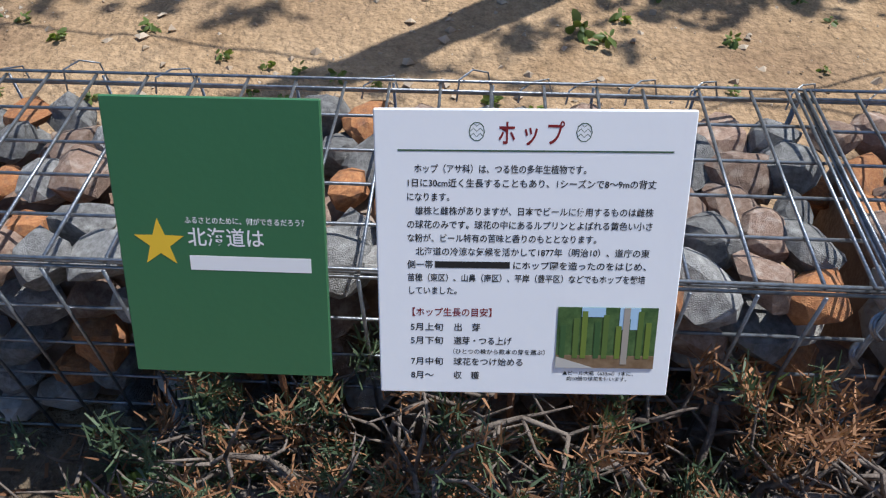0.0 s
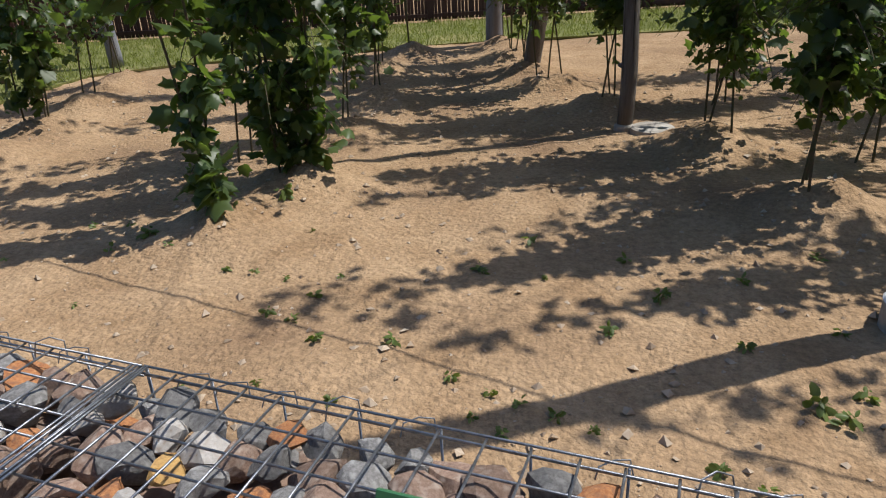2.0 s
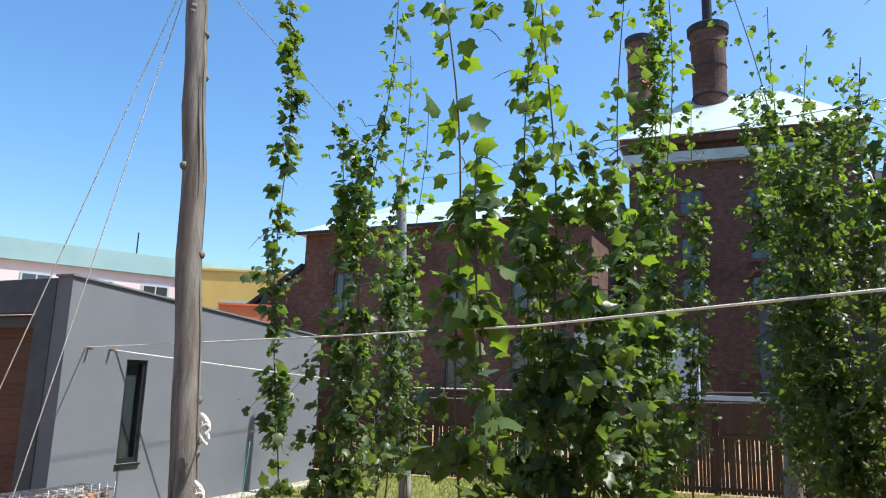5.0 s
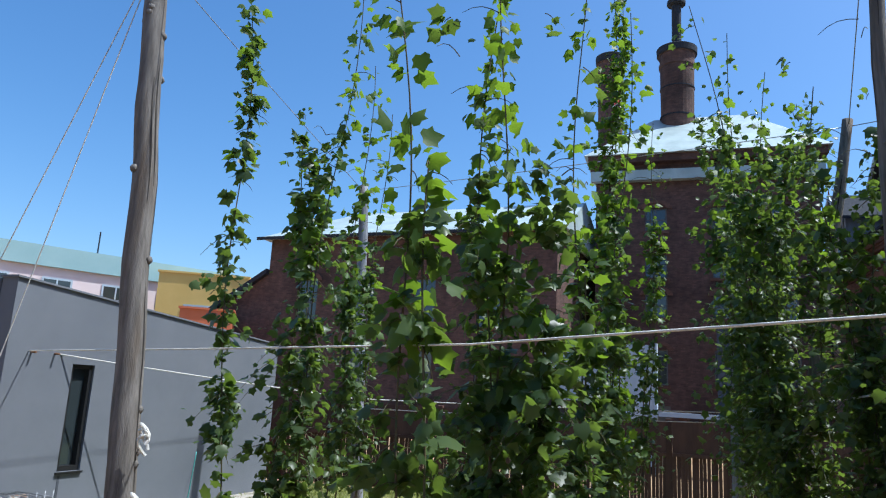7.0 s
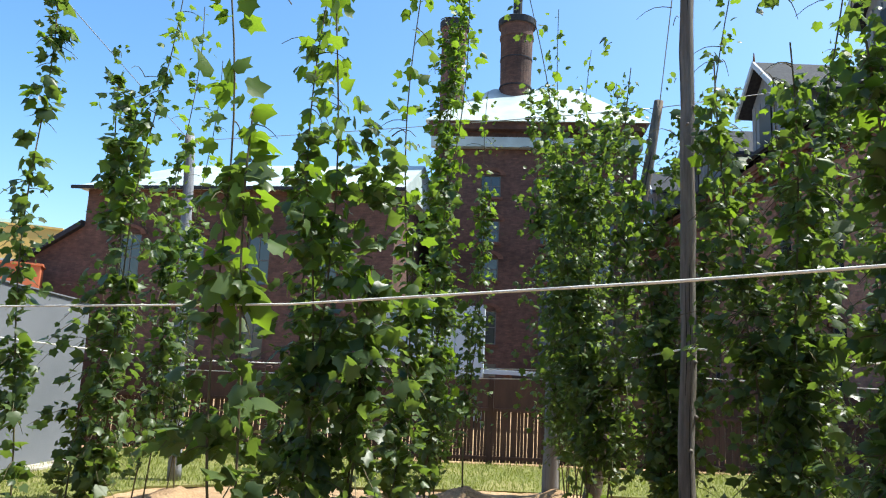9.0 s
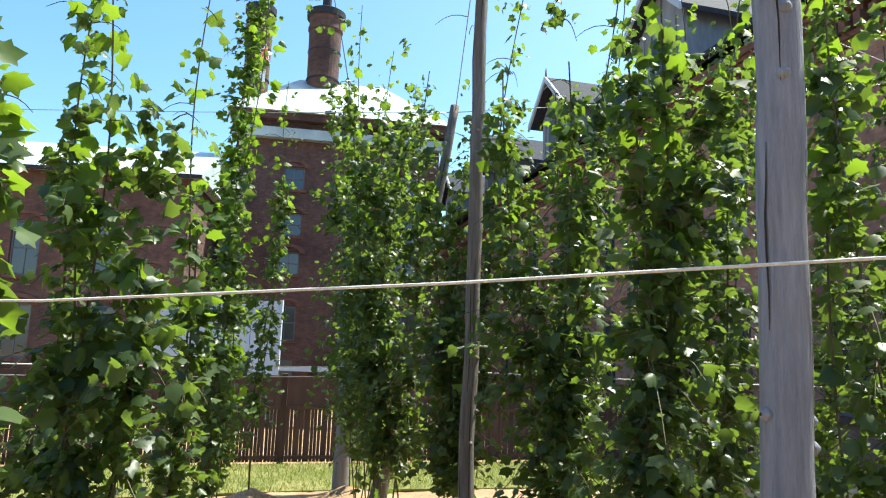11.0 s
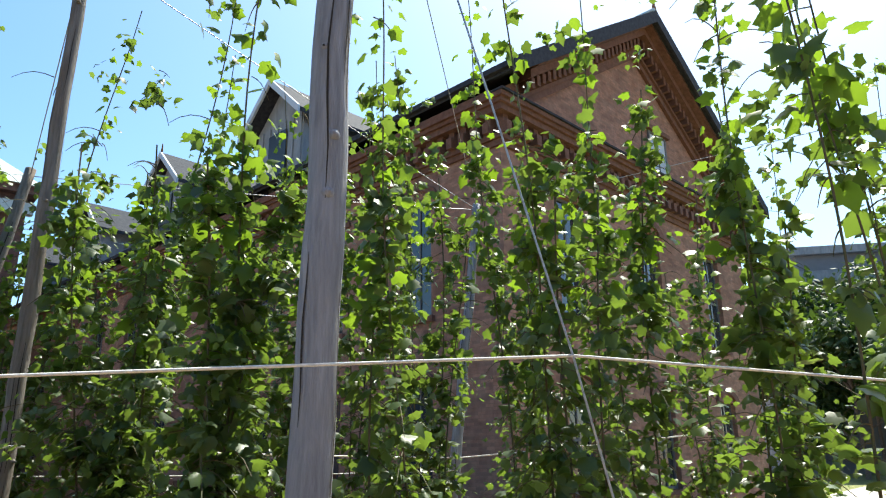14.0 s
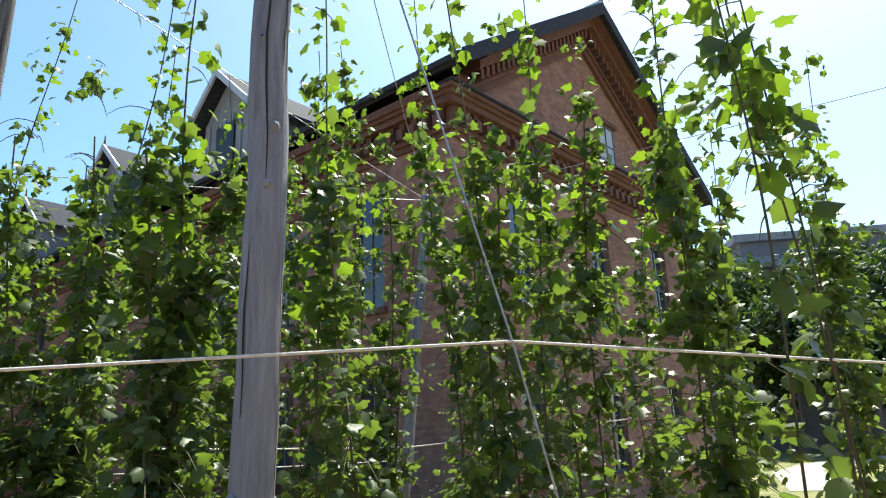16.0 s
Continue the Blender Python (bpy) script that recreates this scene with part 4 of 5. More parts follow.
E_TOP, C_TOP, F_TOP, D_TOP, H_TOP, K_TOP = (1.35, 3.72, 6.1), (-5.42, 4.65, 5.6), (.22, 6.65, 6.0), (-6.53, 9.54, 4.86), (5.62, 9.1, 5.4), (.02, 8.8, 4.72)
pe = pole((1.215, 3.68, 0), E_TOP, .092, .084, M_POLE_BLUE, 3)
part("collar", tube([(0, 0, -.05), (0, 0, .1), (0, 0, .112)], [.145, .145, .138], 24), M_CONC, pe, "round concrete collar at the foot")
part("cement_top", tube([(0, 0, .113), (.0, 0, .125), (0, 0, .135)], [.148, .14, .1], 24), M_WHITE_SIGN, pe, "white cement on the collar")
pc = pole((-4.86, 4.66, 0), C_TOP, .115, .092, M_POLE, 4, .13)
pole((.19, 6.66, 0), F_TOP, .062, .05, M_POLE, 5, .05)
pole((-6.23, 9.56, 0), D_TOP, .092, .07, M_POLE_BLUE, 6)
pole((4.95, 9.1, 0), H_TOP, .08, .06, M_POLE_BLUE, 7)
pole((-.72, 8.8, 0), K_TOP, .095, .048, M_POLE, 8)
pole((-1.38, 11.15, 0), (-1.36, 11.15, 4.4), .12, .085, M_POLE_BLUE, 9, .06)
for z in (1.3, .8):
    for k in range(3):
        o = Vector((.13, -.03, z + .04 * k))
        pts = [o + Vector((.02 * math.sin(u * 5 + k), .035 * math.cos(u * 4 + k), .06 * math.sin(u * 3.1) - .04 * u)) for u in np.linspace(0, 1.4, 8)]
        part("rope_knot", tube(pts, .012, 6), M_ROPE, pc, "white rope knotted round the pole")


def line(name, label, category, pts, r, material, sag=0.0, sides=6):
    ps = [Vector(p) for p in pts]
    out = []
    for a, b in zip(ps, ps[1:]):
        n = 12
        for i in range(n):
            u = i / n
            q = a.lerp(b, u)
            q.z -= sag * (b - a).length * 4 * u * (1 - u)
            out.append(q)
    out.append(ps[-1])
    return tagged(part(name, tube(out, r, sides), material, smooth=True), label, category)


G_TIE = (2.16, 3.15, 2.23)
line("rope", "taut white rope across the hop garden", "rope", [(-8.1, 5.64, 1.98), (-4.97, 5.0, 2.0), (-1.9, 4.37, 2.03), (.0, 3.82, 2.11), G_TIE, (3.94, 2.65, 2.14), (7.5, 1.7, 2.0)], .0064, M_ROPE)
line("rope", "white rope tied between the rear poles", "rope", [(-8.13, 5.94, 1.98), (-6.3, 9.43, 1.63), (-1.38, 11.03, 1.73), (.2, 6.55, 1.95), (5.2, 9.0, 1.86), (7.4, 7.0, 2.1)], .008, M_ROPE, .003)
line("rope", "thin pale rope low between poles", "rope", [(-6.28, 9.43, 1.5), (-1.36, 11.03, 1.6), (-.5, 8.7, 1.75), (5.15, 9.0, 1.7)], .006, M_ROPE, .004)
for a, b in ((C_TOP, D_TOP), (C_TOP, F_TOP), (F_TOP, K_TOP), (D_TOP, K_TOP), (E_TOP, F_TOP), (F_TOP, H_TOP), (E_TOP, H_TOP), (E_TOP, (9.0, 3.0, 5.6)), (H_TOP, (9.0, 3.0, 5.6)), (K_TOP, H_TOP)):
    line("trellis_wire", "steel trellis wire strung between pole tops", "wire", [Vector(a) - Vector((0, 0, .08)), Vector(b) - Vector((0, 0, .08))], .005, M_GUY, .004, 5)
line("guy_wire", "steel guy wire stretched down to the ground", "wire", [E_TOP, G_TIE, (2.6, 2.92, .0)], .0055, M_GUY)
line("guy_wire", "pale guy rope stretched down to an iron anchor", "wire", [C_TOP, (-6.95, 4.35, .12)], .0055, M_ROPE)
line("guy_wire", "pale guy rope stretched down to an iron anchor", "wire", [C_TOP, (-7.35, 4.1, .5)], .0055, M_ROPE)
line("cord", "turquoise plastic cord on a short stake by the lawn", "cord", [(-6.4, 6.6, 0), (-6.35, 6.65, 1.0)], .006, plain("turquoise_cord", (.1, .4, .38), .6))
an = thing("ground_anchor", "rusty iron ring anchor at the end of the guy rope", "anchor", pose(-5.67, 3.88, 0))
part("rod", tube([(0, 0, -.05), (0, 0, .2)], .014, 6), M_RUST, an)
part("ring", tube([(.035 * math.cos(a), 0, .27 + .07 * math.sin(a)) for a in np.linspace(0, 6.28, 14)], .009, 6), M_RUST, an)
lc = part("drain_disc", tube([(.4, 6.58, -.02), (.4, 6.58, .05), (.4, 6.58, .06)], [.17, .17, .15], 20), M_CONC)
tagged(lc, "flat pale concrete disc beside a pole", "disc")
lc = part("kerb_stone", boxes((-6.4, 6.32, -.02, -6.05, 6.48, .07), bevel=.02), M_CONC)
tagged(lc, "small grey kerb stone at the lawn's edge", "stone")


# ---- gabions ----
def stone_meshes(count, seed):
    r = random.Random(seed)
    out = []
    for k in range(count):
        bm = bmesh.new()
        bmesh.ops.create_icosphere(bm, subdivisions=2, radius=.5)
        planes = [(Vector((r.gauss(0, 1), r.gauss(0, 1), r.gauss(0, 1))).normalized(), r.uniform(.24, .42)) for _ in range(11)]
        sc = Vector((r.uniform(.9, 1.35), r.uniform(.8, 1.1), r.uniform(.6, .9)))
        for v in bm.verts:
            for nrm, d in planes:
                q = v.co.dot(nrm)
                if q > d:
                    v.co -= nrm * (q - d)
            v.co = Vector((v.co.x * sc.x, v.co.y * sc.y, v.co.z * sc.z)) + Vector((noise.noise(v.co * 5 + Vector((k, 0, 0))), noise.noise(v.co * 5 + Vector((0, k, 0))), noise.noise(v.co * 5 + Vector((0, 0, k))))) * .035
        me = bpy.data.meshes.new("stone")
        bm.to_mesh(me)
        bm.free()
        w = r.random()
        me.materials.append(M_STONES[0 if w < .4 else 1 if w < .68 else 2 if w < .84 else 3 if w < .91 else 4])
        out.append(me)
    return out


STONES = stone_meshes(44, 5)
GL, GW, GH = 1.97, .49, .575


def wire_mesh(length, name="wire", r=.0032):
    me = bpy.data.meshes.new(name)
    bm = tube([(0, 0, 0), (length, 0, 0)], r, 6)
    bm.to_mesh(me)
    bm.free()
    me.materials.append(M_WIRE)
    me.polygons.foreach_set("use_smooth", [True] * len(me.polygons))
    return me


WIRE_L, WIRE_W, WIRE_H = wire_mesh(GL), wire_mesh(GW), wire_mesh(GH)


def gabion(m, seed, back=True, h=GH, nearest=True, label="galvanised wire gabion filled with grey, brown and rust-coloured stones"):
    r = random.Random(seed)
    g = thing("gabion", label, "gabion", m, group="row of gabions")

    def wire(me, mm):
        w = new("wire", me)
        w.parent, w.matrix_basis = g, mm
    for i in range(6):
        v = .01 + (GW - .02) * i / 5
        wire(WIRE_L, pose(0, v + r.uniform(-.006, .006), h, 0, r.uniform(-.1, .1), r.uniform(-.12, .12)))
    for i in range(21):
        u = GL * i / 20
        wire(WIRE_W, pose(u, 0, h + .0066, 0, r.uniform(-.3, .3), 90 + r.uniform(-.9, .9)))
    for v, dz in ((.004, -.011), (.0, .012), (GW - .004, -.011), (GW, .013)):
        wire(WIRE_L, pose(0, v, h + dz, 0, r.uniform(-.15, .15), r.uniform(-.1, .1)))
    for u in (.0, .014, GL - .014, GL - .03):
        wire(WIRE_W, pose(u, 0, h + .013, 0, 0, 90 + r.uniform(-.8, .8)))
    for i in range(1, 6):
        wire(WIRE_L, pose(0, -.004, h - i * .105, 0, 0, r.uniform(-.1, .1)))
    for i in range(21):
        wire(WIRE_H, pose(GL * i / 20, -.0105, 0.0, 0, -90, 0))
        if nearest and i % 2 == 0:
            wire(WIRE_H, pose(GL * i / 20, GW + .008, 0.0, 0, -90, 0))
    # lacing loops along the back edge and coils at the corners
    if back:
        for i in range(20):
            u = .03 + i * .1 + r.uniform(-.03, .03)
            L = r.choice((.004, .006, .01, .014, .03))
            if r.random() < .25:
                continue
            pts = [(u, GW - .02, h - .02), (u + .005, GW - .01, h + L * .8), (u + .03, GW + .015, h + L), (u + .06, GW + .03, h + L * .5), (u + .07, GW + .02, h - .03)]
            part("lacing", tube(pts, .002, 5), M_WIRE, g)
    for u in (.0, GL):
        pts = [(u + .012 * math.cos(a * 1.0), -.012 + .01 * math.sin(a), h - .02 - a * .012) for a in np.linspace(0, 6.28 * 4, 60)]
        part("coil", tube(pts, .0032, 5), M_WIRE, g)
    cells = []
    nu, nv, nz = 20, 5, 5
    for i in range(nu):
        for j in range(nv):
            cells.append((GL * (i + .5 + .5 * (j % 2) * .6) / nu, GW * (j + .5) / nv, h - .055, .118))
    for i in range(17):
        for k in range(1, nz):
            cells.append((GL * (i + .5 + .3 * (k % 2)) / 17, .052, h - .055 - k * .112, .125))
            if k < 3:
                cells.append((GL * (i + .3) / 17, GW - .055, h - .055 - k * .112, .125))
    for u, v, z, s in cells:
        k = s * r.uniform(.85, 1.28)
        o = new("stone", r.choice(STONES))
        o.parent = g
        z = min(z + r.uniform(-.02, .01), h - .38 * k)
        o.matrix_basis = pose(min(max(u + r.uniform(-.02, .02), .06), GL - .06), min(max(v + r.uniform(-.015, .015), .06), GW - .06), z, r.uniform(-25, 25), r.uniform(-25, 25), r.uniform(0, 360)) @ Matrix.Diagonal((k, k, k, 1))
    part("core", boxes((.08, .1, .0, GL - .08, GW - .1, h - .12)), M_STONES[1], g, "shadowed stones within")
    return g


GA = -10.0
gu, gv = Vector((math.cos(radians(GA)), math.sin(radians(GA)), 0)), Vector((-math.sin(radians(GA)), math.cos(radians(GA)), 0))
for i, u0 in enumerate((.405, .405 - 1.975, .405 - 1.975 * 2, .405 - 1.975 * 3, .405 + 1.975, .405 + 1.975 * 2)):
    o = gu * u0 + gv * 1.502
    gabion(pose(o.x, o.y, 0, 0, 0, GA), 20 + i)
gabion(pose(-7.05, 3.75, 0, 0, 0, 98), 31, False, .5, False)
gabion(pose(-6.78, 1.78, 0, 0, 0, 98), 32, False, .5, False)


# ---- signs ----
def lettering(text, size, material, parent, x, z, name="lettering", y=-.0003, align="LEFT", width=None, bold=.012):
    """Flat letters in the built-in font on the sign's face, from x to the right, on the base line z."""
    cu = bpy.data.curves.new(name, "FONT")
    cu.body, cu.size, cu.align_x, cu.resolution_u = text, size, align, 3
    cu.offset = size * bold
    tmp = bpy.data.objects.new(name, cu)
    scene.collection.objects.link(tmp)
    dg = bpy.context.evaluated_depsgraph_get()
    me = bpy.data.meshes.new_from_object(tmp.evaluated_get(dg))
    bpy.data.objects.remove(tmp)
    bpy.data.curves.remove(cu)
    if not len(me.vertices):
        return None
    co = np.zeros(len(me.vertices) * 3)
    me.vertices.foreach_get("co", co)
    co = co.reshape(-1, 3)
    k = 1.0 if width is None else width / max(co[:, 0].max() - min(co[:, 0].min(), 0), 1e-6)
    for v in me.vertices:
        v.co = Vector((x + v.co.x * k, y, z + v.co.y))
    me.materials.clear()
    me.materials.append(material)
    ob = new(name, me)
    ob.parent = parent
    return ob


def sign(name, label, tl, tr, height, tilt):
    """A board whose top edge runs from tl to tr, leaning back; local x along it, z up its face from the bottom edge."""
    a, b = Vector(tl), Vector(tr)
    yaw = math.degrees(math.atan2(b.y - a.y, b.x - a.x))
    top = pose(a.x, a.y, (a.z + b.z) / 2, 0, 0, yaw) @ pose(0, 0, 0, -tilt, 0, 0) @ pose(0, 0, -height)
    return thing(name, label, "sign", top), math.hypot(b.x - a.x, b.y - a.y)


gs, w = sign("green_sign", "green board with a gold star and white Japanese lettering", (-.39, 1.566, .915), (-.134, 1.523, .915), .36, 28)
part("board", boxes((0, 0, 0, w, .008, .36), bevel=.0015), M_GREEN_SIGN, gs)
bm = bmesh.new()
ctr = bm.verts.new((.052, -.0003, .18))
vs = [bm.verts.new((.052 + .033 * (1 if k % 2 == 0 else .4) * math.sin(math.pi * k / 5), -.0003, .18 + .033 * (1 if k % 2 == 0 else .4) * math.cos(math.pi * k / 5))) for k in range(10)]
for i in range(10):
    bm.faces.new((ctr, vs[(i + 1) % 10], vs[i]))
part("star", bm, M_GOLD, gs, "gold star")
lettering("ふるさとのために、何ができるだろう？", .0095, M_WHITE, gs, .086, .2075, width=.148)
lettering("北海道は", .0255, M_WHITE, gs, .088, .18, width=.095)
part("name_bar", boxes((.088, -.0003, .146, .240, .0004, .165)), M_WHITE, gs, "plain white bar in place of a name")
part("stake", tube([(.13, .012, .3), (.13, .06, .2), (.13, .36, -.46)], .006, 6), M_RUST, gs, "thin iron rod behind the board")

ws, w = sign("white_sign", "white board about hops with black Japanese text and a small photograph", (-.075, 1.52, .899), (.297, 1.467, .899), .372, 29)
part("board", boxes((0, 0, 0, w, .008, .372), bevel=.0015), M_WHITE_SIGN, ws)
lettering("ホ ッ プ", .031, M_INK_RED, ws, .145, .333, "heading", width=.078)
part("rule", boxes((.028, -.0003, .3225, .352, .0004, .3245)), M_INK_GREEN, ws)
for hx in (.121, .246):
    bm = bmesh.new()
    for k in range(10):
        a0, a1 = 6.283 * k / 10, 6.283 * (k + 1) / 10
        tube([(hx + .009 * math.cos(a0), .0003, .335 + .011 * math.sin(a0) + .011), (hx + .009 * math.cos(a1), .0003, .335 + .011 * math.sin(a1) + .011)], .0007, 4, bm=bm)
    for k in range(3):
        zz = .34 + k * .006
        tube([(hx - .008, .0003, zz), (hx - .004, .0003, zz + .004), (hx, .0003, zz), (hx + .004, .0003, zz + .004), (hx + .008, .0003, zz)], .0006, 4, bm=bm)
    part("hop_cone_print", bm, M_INK_GREEN, ws, "small line drawing of a hop cone")
BODY = [("　ホップ（アサ科）は、つる性の多年生植物です。", .214), ("1日に30cm近く生長することもあり、1シーズンで8〜9mの背丈", .298), ("になります。", .052),
        ("　雄株と雌株がありますが、日本でビールに使用するものは雌株", .298), ("の球花のみです。球花の中にあるルプリンとよばれる黄色い小さ", .298), ("な粉が、ビール特有の苦味と香りのもととなります。", .232),
        ("　北海道の冷涼な気候を活かして1877年（明治10）、道庁の東", .298), ("側一帯", .032), ("苗穂（東区）、山鼻（南区）、平岸（豊平区）などでもホップを栽培", .296), ("していました。", .062)]
z = .2975
for txt, tw in BODY:
    lettering(txt, .0112, M_INK, ws, .0375, z, width=tw)
    if txt == "側一帯":
        part("text_bar", boxes((.072, -.0003, z, .165, .0004, z + .0085)), M_INK, ws, "plain bar in place of an address")
        lettering("にホップ園を造ったのをはじめ、", .0112, M_INK, ws, .168, z, width=.165)
    z -= .01733
lettering("【ホップ生長の目安】", .0125, M_INK_RED, ws, .036, .1115, "heading", width=.108)
for a, b, zz in (("5月上旬", "出　芽", .091), ("5月下旬", "選芽・つる上げ", .072), ("7月中旬", "球花をつけ始める", .042), ("8月〜", "収　穫", .022)):
    lettering(a, .0118, M_INK, ws, .0405, zz, width=.042 if "旬" in a else .03)
    lettering(b, .0118, M_INK, ws, .096, zz, width={"出　芽": .034, "選芽・つる上げ": .075, "球花をつけ始める": .09, "収　穫": .034}[b])
lettering("（ひとつの株から数本の芽を選ぶ）", .008, M_INK, ws, .09, .058, width=.124)
lettering("▲ビール大瓶（633ml）1本に、", .0068, M_INK, ws, .238, .0295, width=.092)
lettering("約10個の球花を使います。", .0068, M_INK, ws, .244, .0215, width=.078)
PX, PZ, PW, PH = .228, .0405, .126, .085
photo = part("photograph", boxes((PX, -.0010, PZ, PX + PW, -.0003, PZ + PH)), surface("print_foliage", (.03, .075, .02), (.09, .16, .05), 60, .5, 0), ws, "small printed photograph of hop rows")
part("print_sky", boxes((PX + .078, -.0014, PZ + .055, PX + .104, -.00105, PZ + PH), (PX + .03, -.0014, PZ + .072, PX + .06, -.00105, PZ + PH)), plain("print_sky", (.4, .58, .75), .5), photo)
part("print_soil", boxes((PX, -.0014, PZ, PX + PW, -.00105, PZ + .018)), surface("print_soil", (.16, .1, .05), (.25, .17, .1), 70, .5, 0), photo)
part("print_path", slab([(PX, PZ), (PX + .05, PZ), (PX, PZ + .016)], .0002), plain("print_path", (.5, .48, .44), .5), photo, m=pose(0, -.0019, 0))
part("print_pole", boxes((PX + .083, -.0018, PZ + .006, PX + .091, -.00145, PZ + PH)), plain("print_pole", (.36, .32, .27), .5), photo)
for k in range(9):
    xx = PX + .004 + k * .0135 + (k % 2) * .003
    part("print_vine", boxes((xx, -.0017, PZ + .014, xx + .007, -.00142, PZ + .06 + .02 * ((k * 7) % 5) / 4)), plain("print_vine", (.04 + .05 * (k % 3), .1 + .05 * (k % 3), .03), .5), photo)
part("stake", tube([(.19, .012, .3), (.19, .06, .2), (.19, .36, -.46)], .006, 6), M_RUST, ws, "thin iron rod behind the board")


# ---- shrubs and weeds ----
def juniper(x, y, seed, spread=.45, height=.3, dry=.5):
    r = np.random.default_rng(seed)
    j = thing("creeping_juniper", "sprawling juniper with bare grey stems and dry brown tips", "shrub", pose(x, y, .03), group="junipers before the gabions")
    bm = bmesh.new()
    ends = []
    for _ in range(10):
        a = r.uniform(0, 6.283)
        L = spread * r.uniform(.5, 1.15)
        k = r.uniform(.1, 1.0) * height
        pts = [np.array([math.cos(a + .3 * math.sin(3 * u)) * L * u, math.sin(a + .3 * math.sin(3 * u)) * L * u * .55, k * math.sin(u * 1.9) + .02]) + r.normal(0, .012, 3) for u in np.linspace(0, 1, 7)]
        tube(pts, [.009 * (1 - .75 * u) + .0015 for u in np.linspace(0, 1, 7)], 6, bm=bm)
        for q in range(2, 7):
            for _ in range(2):
                b = r.uniform(0, 6.283)
                l2 = r.uniform(.05, .13)
                e = pts[q] + np.array([math.cos(b) * l2, math.sin(b) * l2, r.uniform(-.03, .12)])
                m_ = (pts[q] + e) / 2 + r.normal(0, .012, 3)
                tube([pts[q], m_, e], [.004, .003, .0015], 5, bm=bm)
                if r.random() < .4:
                    ends.append(e)
    tagged(part("stem_growth", bm, M_TWIG, j, "bare grey stems", smooth=True), kind="stuff")
    for mat, name, pick in ((M_JUNIPER, "green_sprays", lambda: r.random() > dry), (M_DRY, "dry_sprays", lambda: r.random() < dry)):
        vs, fs = [], []
        for e in ends:
            if not pick():
                continue
            d = e.copy()
            d[2] += .05
            d /= np.linalg.norm(d) + 1e-6
            for _ in range(50):
                t = r.uniform(-.02, .09)
                b0 = e + d * t * .7 + r.normal(0, .012, 3)
                dd = d + r.normal(0, .7, 3)
                dd /= np.linalg.norm(dd)
                tip = b0 + dd * r.uniform(.016, .042)
                sd = np.cross(dd, r.normal(0, 1, 3))
                sd = sd / (np.linalg.norm(sd) + 1e-6) * .0024
                i = len(vs)
                vs += [tuple(b0 - sd), tuple(b0 + sd), tuple(tip + sd * .4), tuple(tip - sd * .4)]
                fs.append((i, i + 1, i + 2, i + 3))
        if vs:
            part(name, (vs, fs), mat, j)
    return j


for i, (u, v, sp, ht, dr) in enumerate(((-.42, 1.36, .4, .34, .45), (-.1, 1.3, .42, .36, .7), (.2, 1.33, .38, .34, .75), (.55, 1.3, .42, .4, .6), (.85, 1.25, .45, .42, .8), (-.75, 1.28, .35, .2, .2),
                                        (0.05, 1.12, .5, .16, .4), (.45, 1.08, .5, .16, .5), (-.5, 1.1, .5, .14, .3), (1.4, 1.25, .5, .4, .6))):
    p = gu * u + gv * v
    juniper(p.x, p.y, 70 + i, sp, ht, dr)
lg = part("fallen_branch", tube([(-.95, 1.52, .06), (-.6, 1.42, .07), (-.42, 1.44, .12), (-.22, 1.4, .13), (-.05, 1.3, .07), (.1, 1.22, .05)], [.012, .018, .022, .02, .014, .006], 8), M_TWIG, smooth=True)
tagged(lg, "bare grey fallen branch lying on the litter", "branch")

vs, fs = [], []
for _ in range(1500):
    p = gu * rng.uniform(-1.6, 2.2) + gv * rng.uniform(.75, 1.48)
    a, L = rng.uniform(0, 6.28), rng.uniform(.008, .05)
    d, s = Vector((math.cos(a), math.sin(a), rng.uniform(-.1, .35))) * L, Vector((-math.sin(a), math.cos(a), 0)) * rng.uniform(.001, .005)
    p.z = .04 + rng.uniform(0, .012)
    i = len(vs)
    vs += [p - s, p + s, p + d + s, p + d - s]
    fs.append((i, i + 1, i + 2, i + 3))
tagged(part("litter", (vs, fs), M_DRY), "dead needles and leaf scraps on the soil", "litter", kind="stuff")


def weed(x, y, size, seed, n=12):
    r = np.random.default_rng(seed)
    w_ = thing("weed", "small green weed sprouting from dry soil", "weed", pose(x, y, ground_z(x, y)), group="weeds in the soil")
    a = r.uniform(0, 6.283, n)
    out = np.c_[np.cos(a), np.sin(a), np.zeros(n)]
    c = out * (size * .25 * r.random(n))[:, None] + np.c_[np.zeros((n, 2)), r.uniform(.005, size * .5, n)]
    add_leaves("leaves", leaf_mesh(c, out, size * r.uniform(.2, .6, n), seed, .12, False), M_WEED, w_)
    return w_


WEEDS = [(.23, 3.82, .14), (-1.2, 3.3, .12), (-.87, 3.31, .13), (.67, 3.07, .16), (.75, 3.0, .14), (.85, 3.15, .12), (-1.95, 4.82, .2), (-2.5, 4.2, .16), (-1.5, 3.5, .1), (-.6, 3.1, .1), (0, 3.5, .1), (1.05, 3.3, .14), (1.2, 2.95, .13),
         (-.2, 2.9, .09), (.3, 2.7, .1), (.5, 3.4, .1), (-1.0, 2.9, .08), (-1.6, 2.9, .1), (-3.0, 4.4, .1), (-.4, 4.4, .12), (.6, 4.0, .1), (1.0, 4.3, .12), (-2.9, 5.4, .12), (-1.9, 3.9, .09), (-.6, 4.0, .09), (.9, 3.6, .1), (1.6, 3.3, .1), (2.0, 3.4, .1)]
for i, (x, y, s) in enumerate(WEEDS):
    weed(x, y, s * .62, 200 + i, 18)
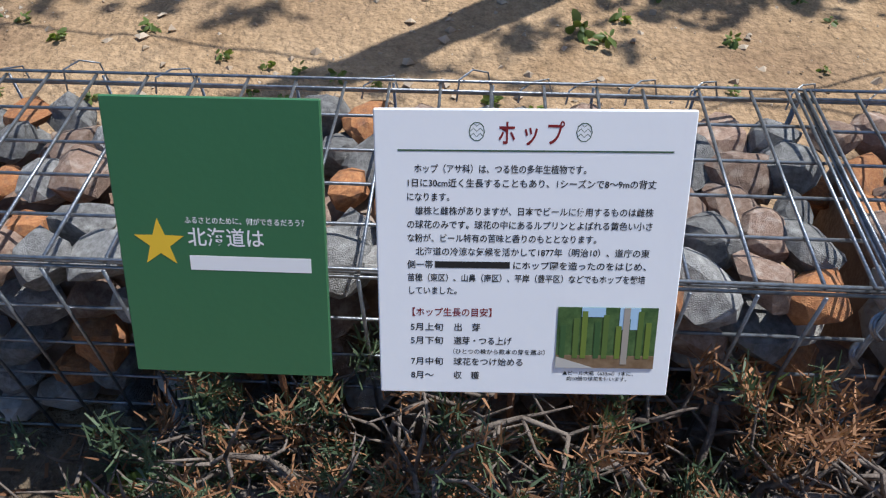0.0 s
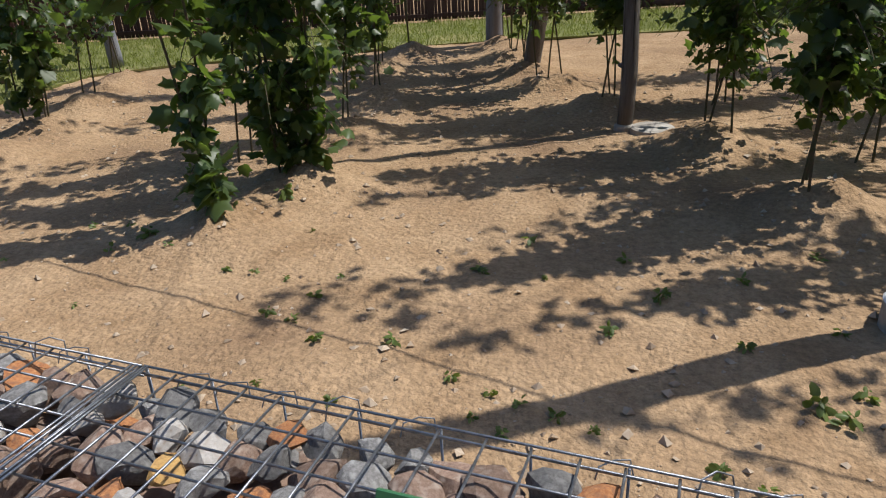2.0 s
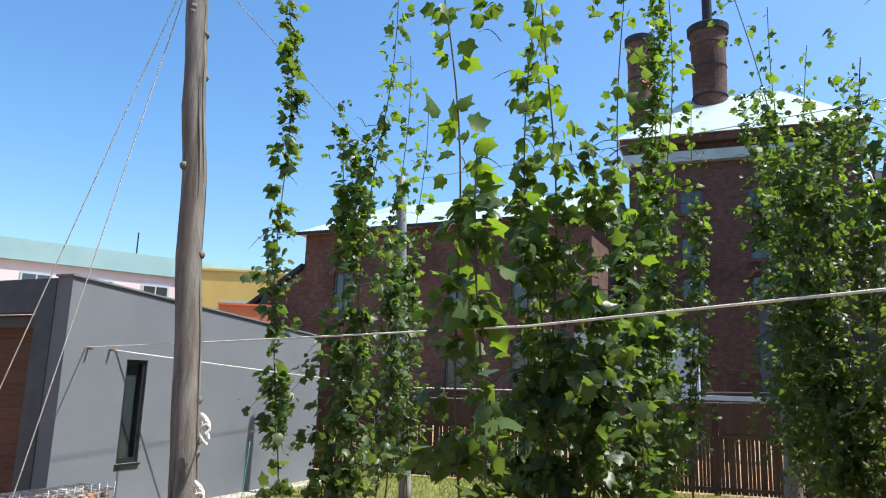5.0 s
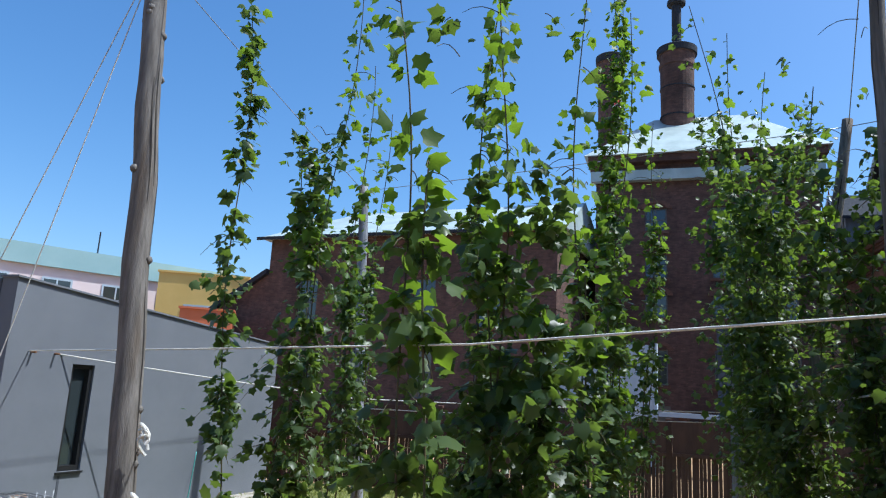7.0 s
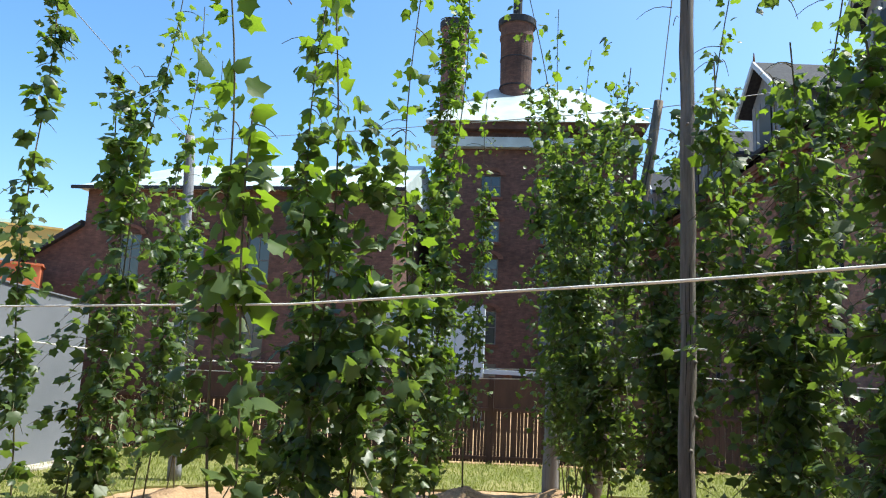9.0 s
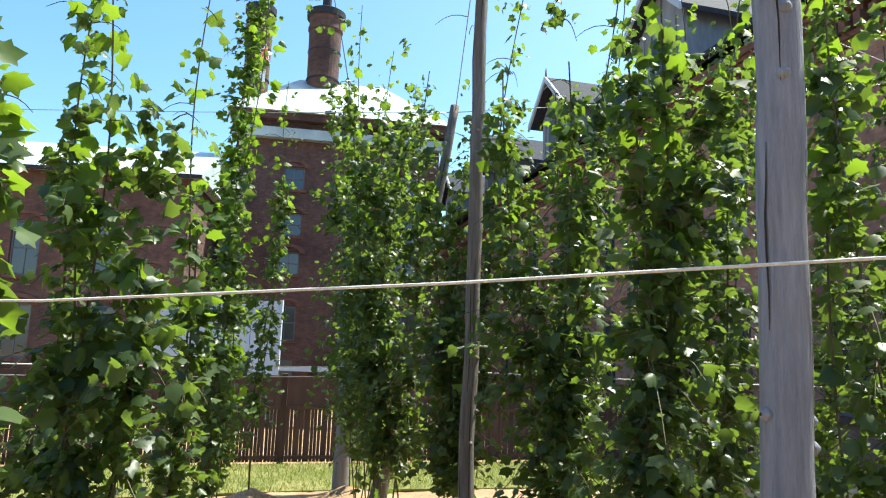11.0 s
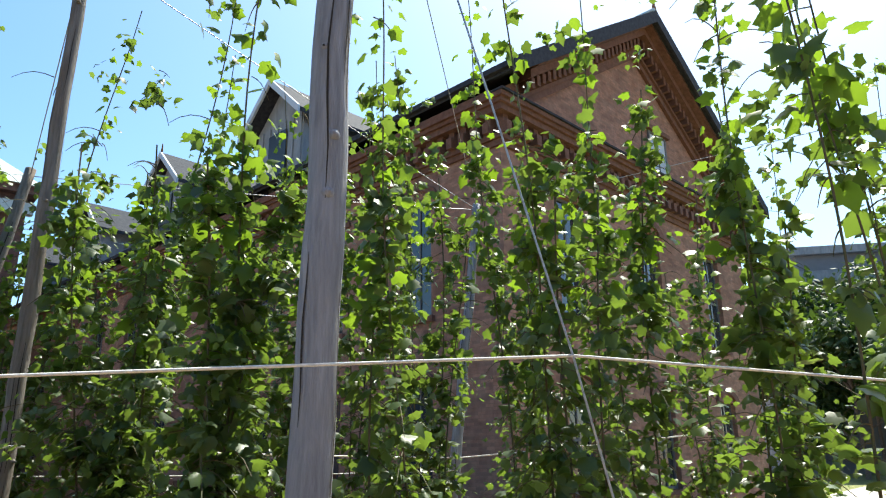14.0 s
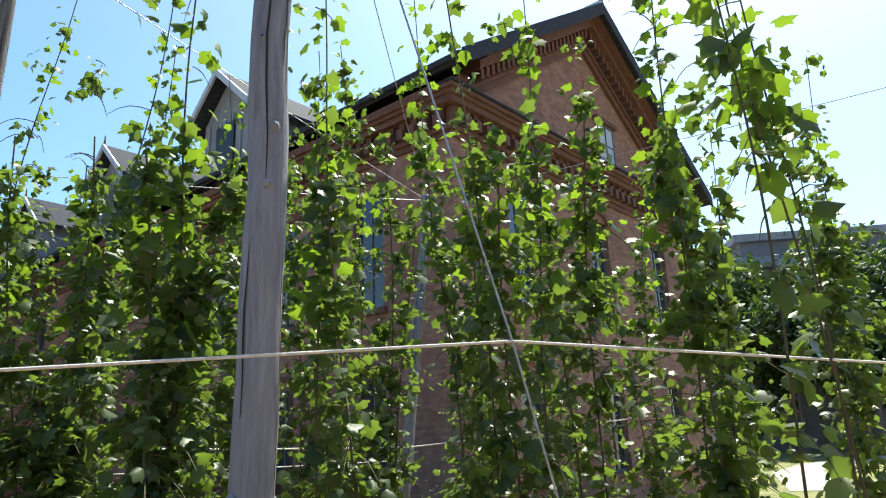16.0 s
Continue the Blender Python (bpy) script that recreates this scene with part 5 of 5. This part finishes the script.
for i in range(46):
    x, y = rnd.uniform(-3.4, 2.0), 2.35 + 2.6 * rnd.random() ** 1.3
    if (x - 1.215) ** 2 + (y - 3.68) ** 2 > .06:
        weed(x, y, rnd.uniform(.035, .075), 500 + i, 10)
for i in range(8):
    p = gu * (-.95 + .06 * i) + gv * (1.33 + .03 * (i % 3))
    weed(p.x, p.y, .11, 300 + i, 16).location.z = .035

# pebbles and crumbs of soil
vs, fs = [], []
for _ in range(9000):
    y = 2.1 + 7 * rng.random() ** 1.7
    x = rng.uniform(-6, 4.5)
    s = .003 + .02 * rng.random() ** 5
    z = ground_z(x, y)
    o = Vector((x, y, z + s * .2))
    i = len(vs)
    q = [Vector(rng.normal(0, .25, 3)) for _ in range(6)]
    for k, d in enumerate(((1, 0, 0), (-1, 0, 0), (0, 1, 0), (0, -1, 0), (0, 0, .7), (0, 0, -.7))):
        vs.append(o + (Vector(d) + q[k]) * s)
    fs += [(i + a, i + b, i + c) for a, b, c in ((0, 2, 4), (2, 1, 4), (1, 3, 4), (3, 0, 4), (2, 0, 5), (1, 2, 5), (3, 1, 5), (0, 3, 5))]
tagged(part("pebbles", (vs, fs), surface("soil_crumbs", (.3, .21, .13), (.5, .41, .31), 6, .95, 0, coords="World")), "small pebbles and crumbs on the dry soil", "pebbles", kind="stuff")

# grass on the lawn
vs, fs = [], []
LAWN = LAWN_EDGE + [(9, 17.6), (-3, 13.6), (-9.2, 11.6), (-8.6, 10), (-8.0, 5.4), (-8.2, 2.2), (-5.85, 2.0)]
cnt = 0
while cnt < 26000:
    x, y = rng.uniform(-9, 3), rng.uniform(2.2, 17.5)
    edge = in_poly(x, y, LAWN)
    if not edge and not (in_poly(x - .12 * rng.random(), y + .15 * rng.random(), LAWN) and rng.random() < .5):
        continue
    cnt += 1
    a, L = rng.uniform(0, 6.28), rng.uniform(.03, .09)
    s = Vector((math.cos(a), math.sin(a), 0)) * .006
    o = Vector((x, y, .028))
    tip = o + Vector((rng.normal(0, .03), rng.normal(0, .03), L))
    i = len(vs)
    vs += [o - s, o + s, tip]
    fs.append((i, i + 1, i + 2))
tagged(part("grass", (vs, fs), M_GRASS), "short dry-green grass blades", "grass", kind="stuff")


# ---- trees beyond the lawn ----
def tree(x, y, h, r_, seed, n=5200):
    r = np.random.default_rng(seed)
    t = thing("tree", "leafy green tree behind the lawn", "tree", pose(x, y, 0), group="trees beyond the lawn")
    bm = tube([(0, 0, 0), (.1, 0, h * .3), (0, .1, h * .75)], [.22, .17, .05], 8)
    cl = []
    for _ in range(16):
        a, z, d = r.uniform(0, 6.28), r.uniform(.28, .95) * h, r_ * r.uniform(.3, .95)
        e = np.array([math.cos(a) * d, math.sin(a) * d, z])
        tube([(0, 0, z * .6), tuple(e * .5 + np.array([0, 0, z * .35])), tuple(e)], [.07, .04, .015], 5, bm=bm)
        cl.append(e)
    part("trunk", bm, M_TWIG, t)
    cl = np.array(cl)
    k = r.integers(len(cl), size=n)
    o = r.normal(0, 1, (n, 3))
    o /= np.linalg.norm(o, axis=1)[:, None]
    c = cl[k] + o * (r_ * .42 * r.random(n) ** .5)[:, None]
    c[:, 2] = np.maximum(c[:, 2], .3)
    add_leaves("crown", leaf_mesh(c, o, r.uniform(.35, .8, n), seed, .4, False), M_TREE, t)
    return t


for i, (x, y, h, r_) in enumerate(((62, 41, 17, 6), (68, 36, 18, 6.5), (57, 34, 13, 5), (74, 42, 19, 6.5), (64, 30, 17, 6), (55, 27, 12, 5), (78, 34, 20, 7), (60, 22, 16, 6), (70, 22, 18, 6.5))):
    tree(x, y, h, r_, 400 + i)
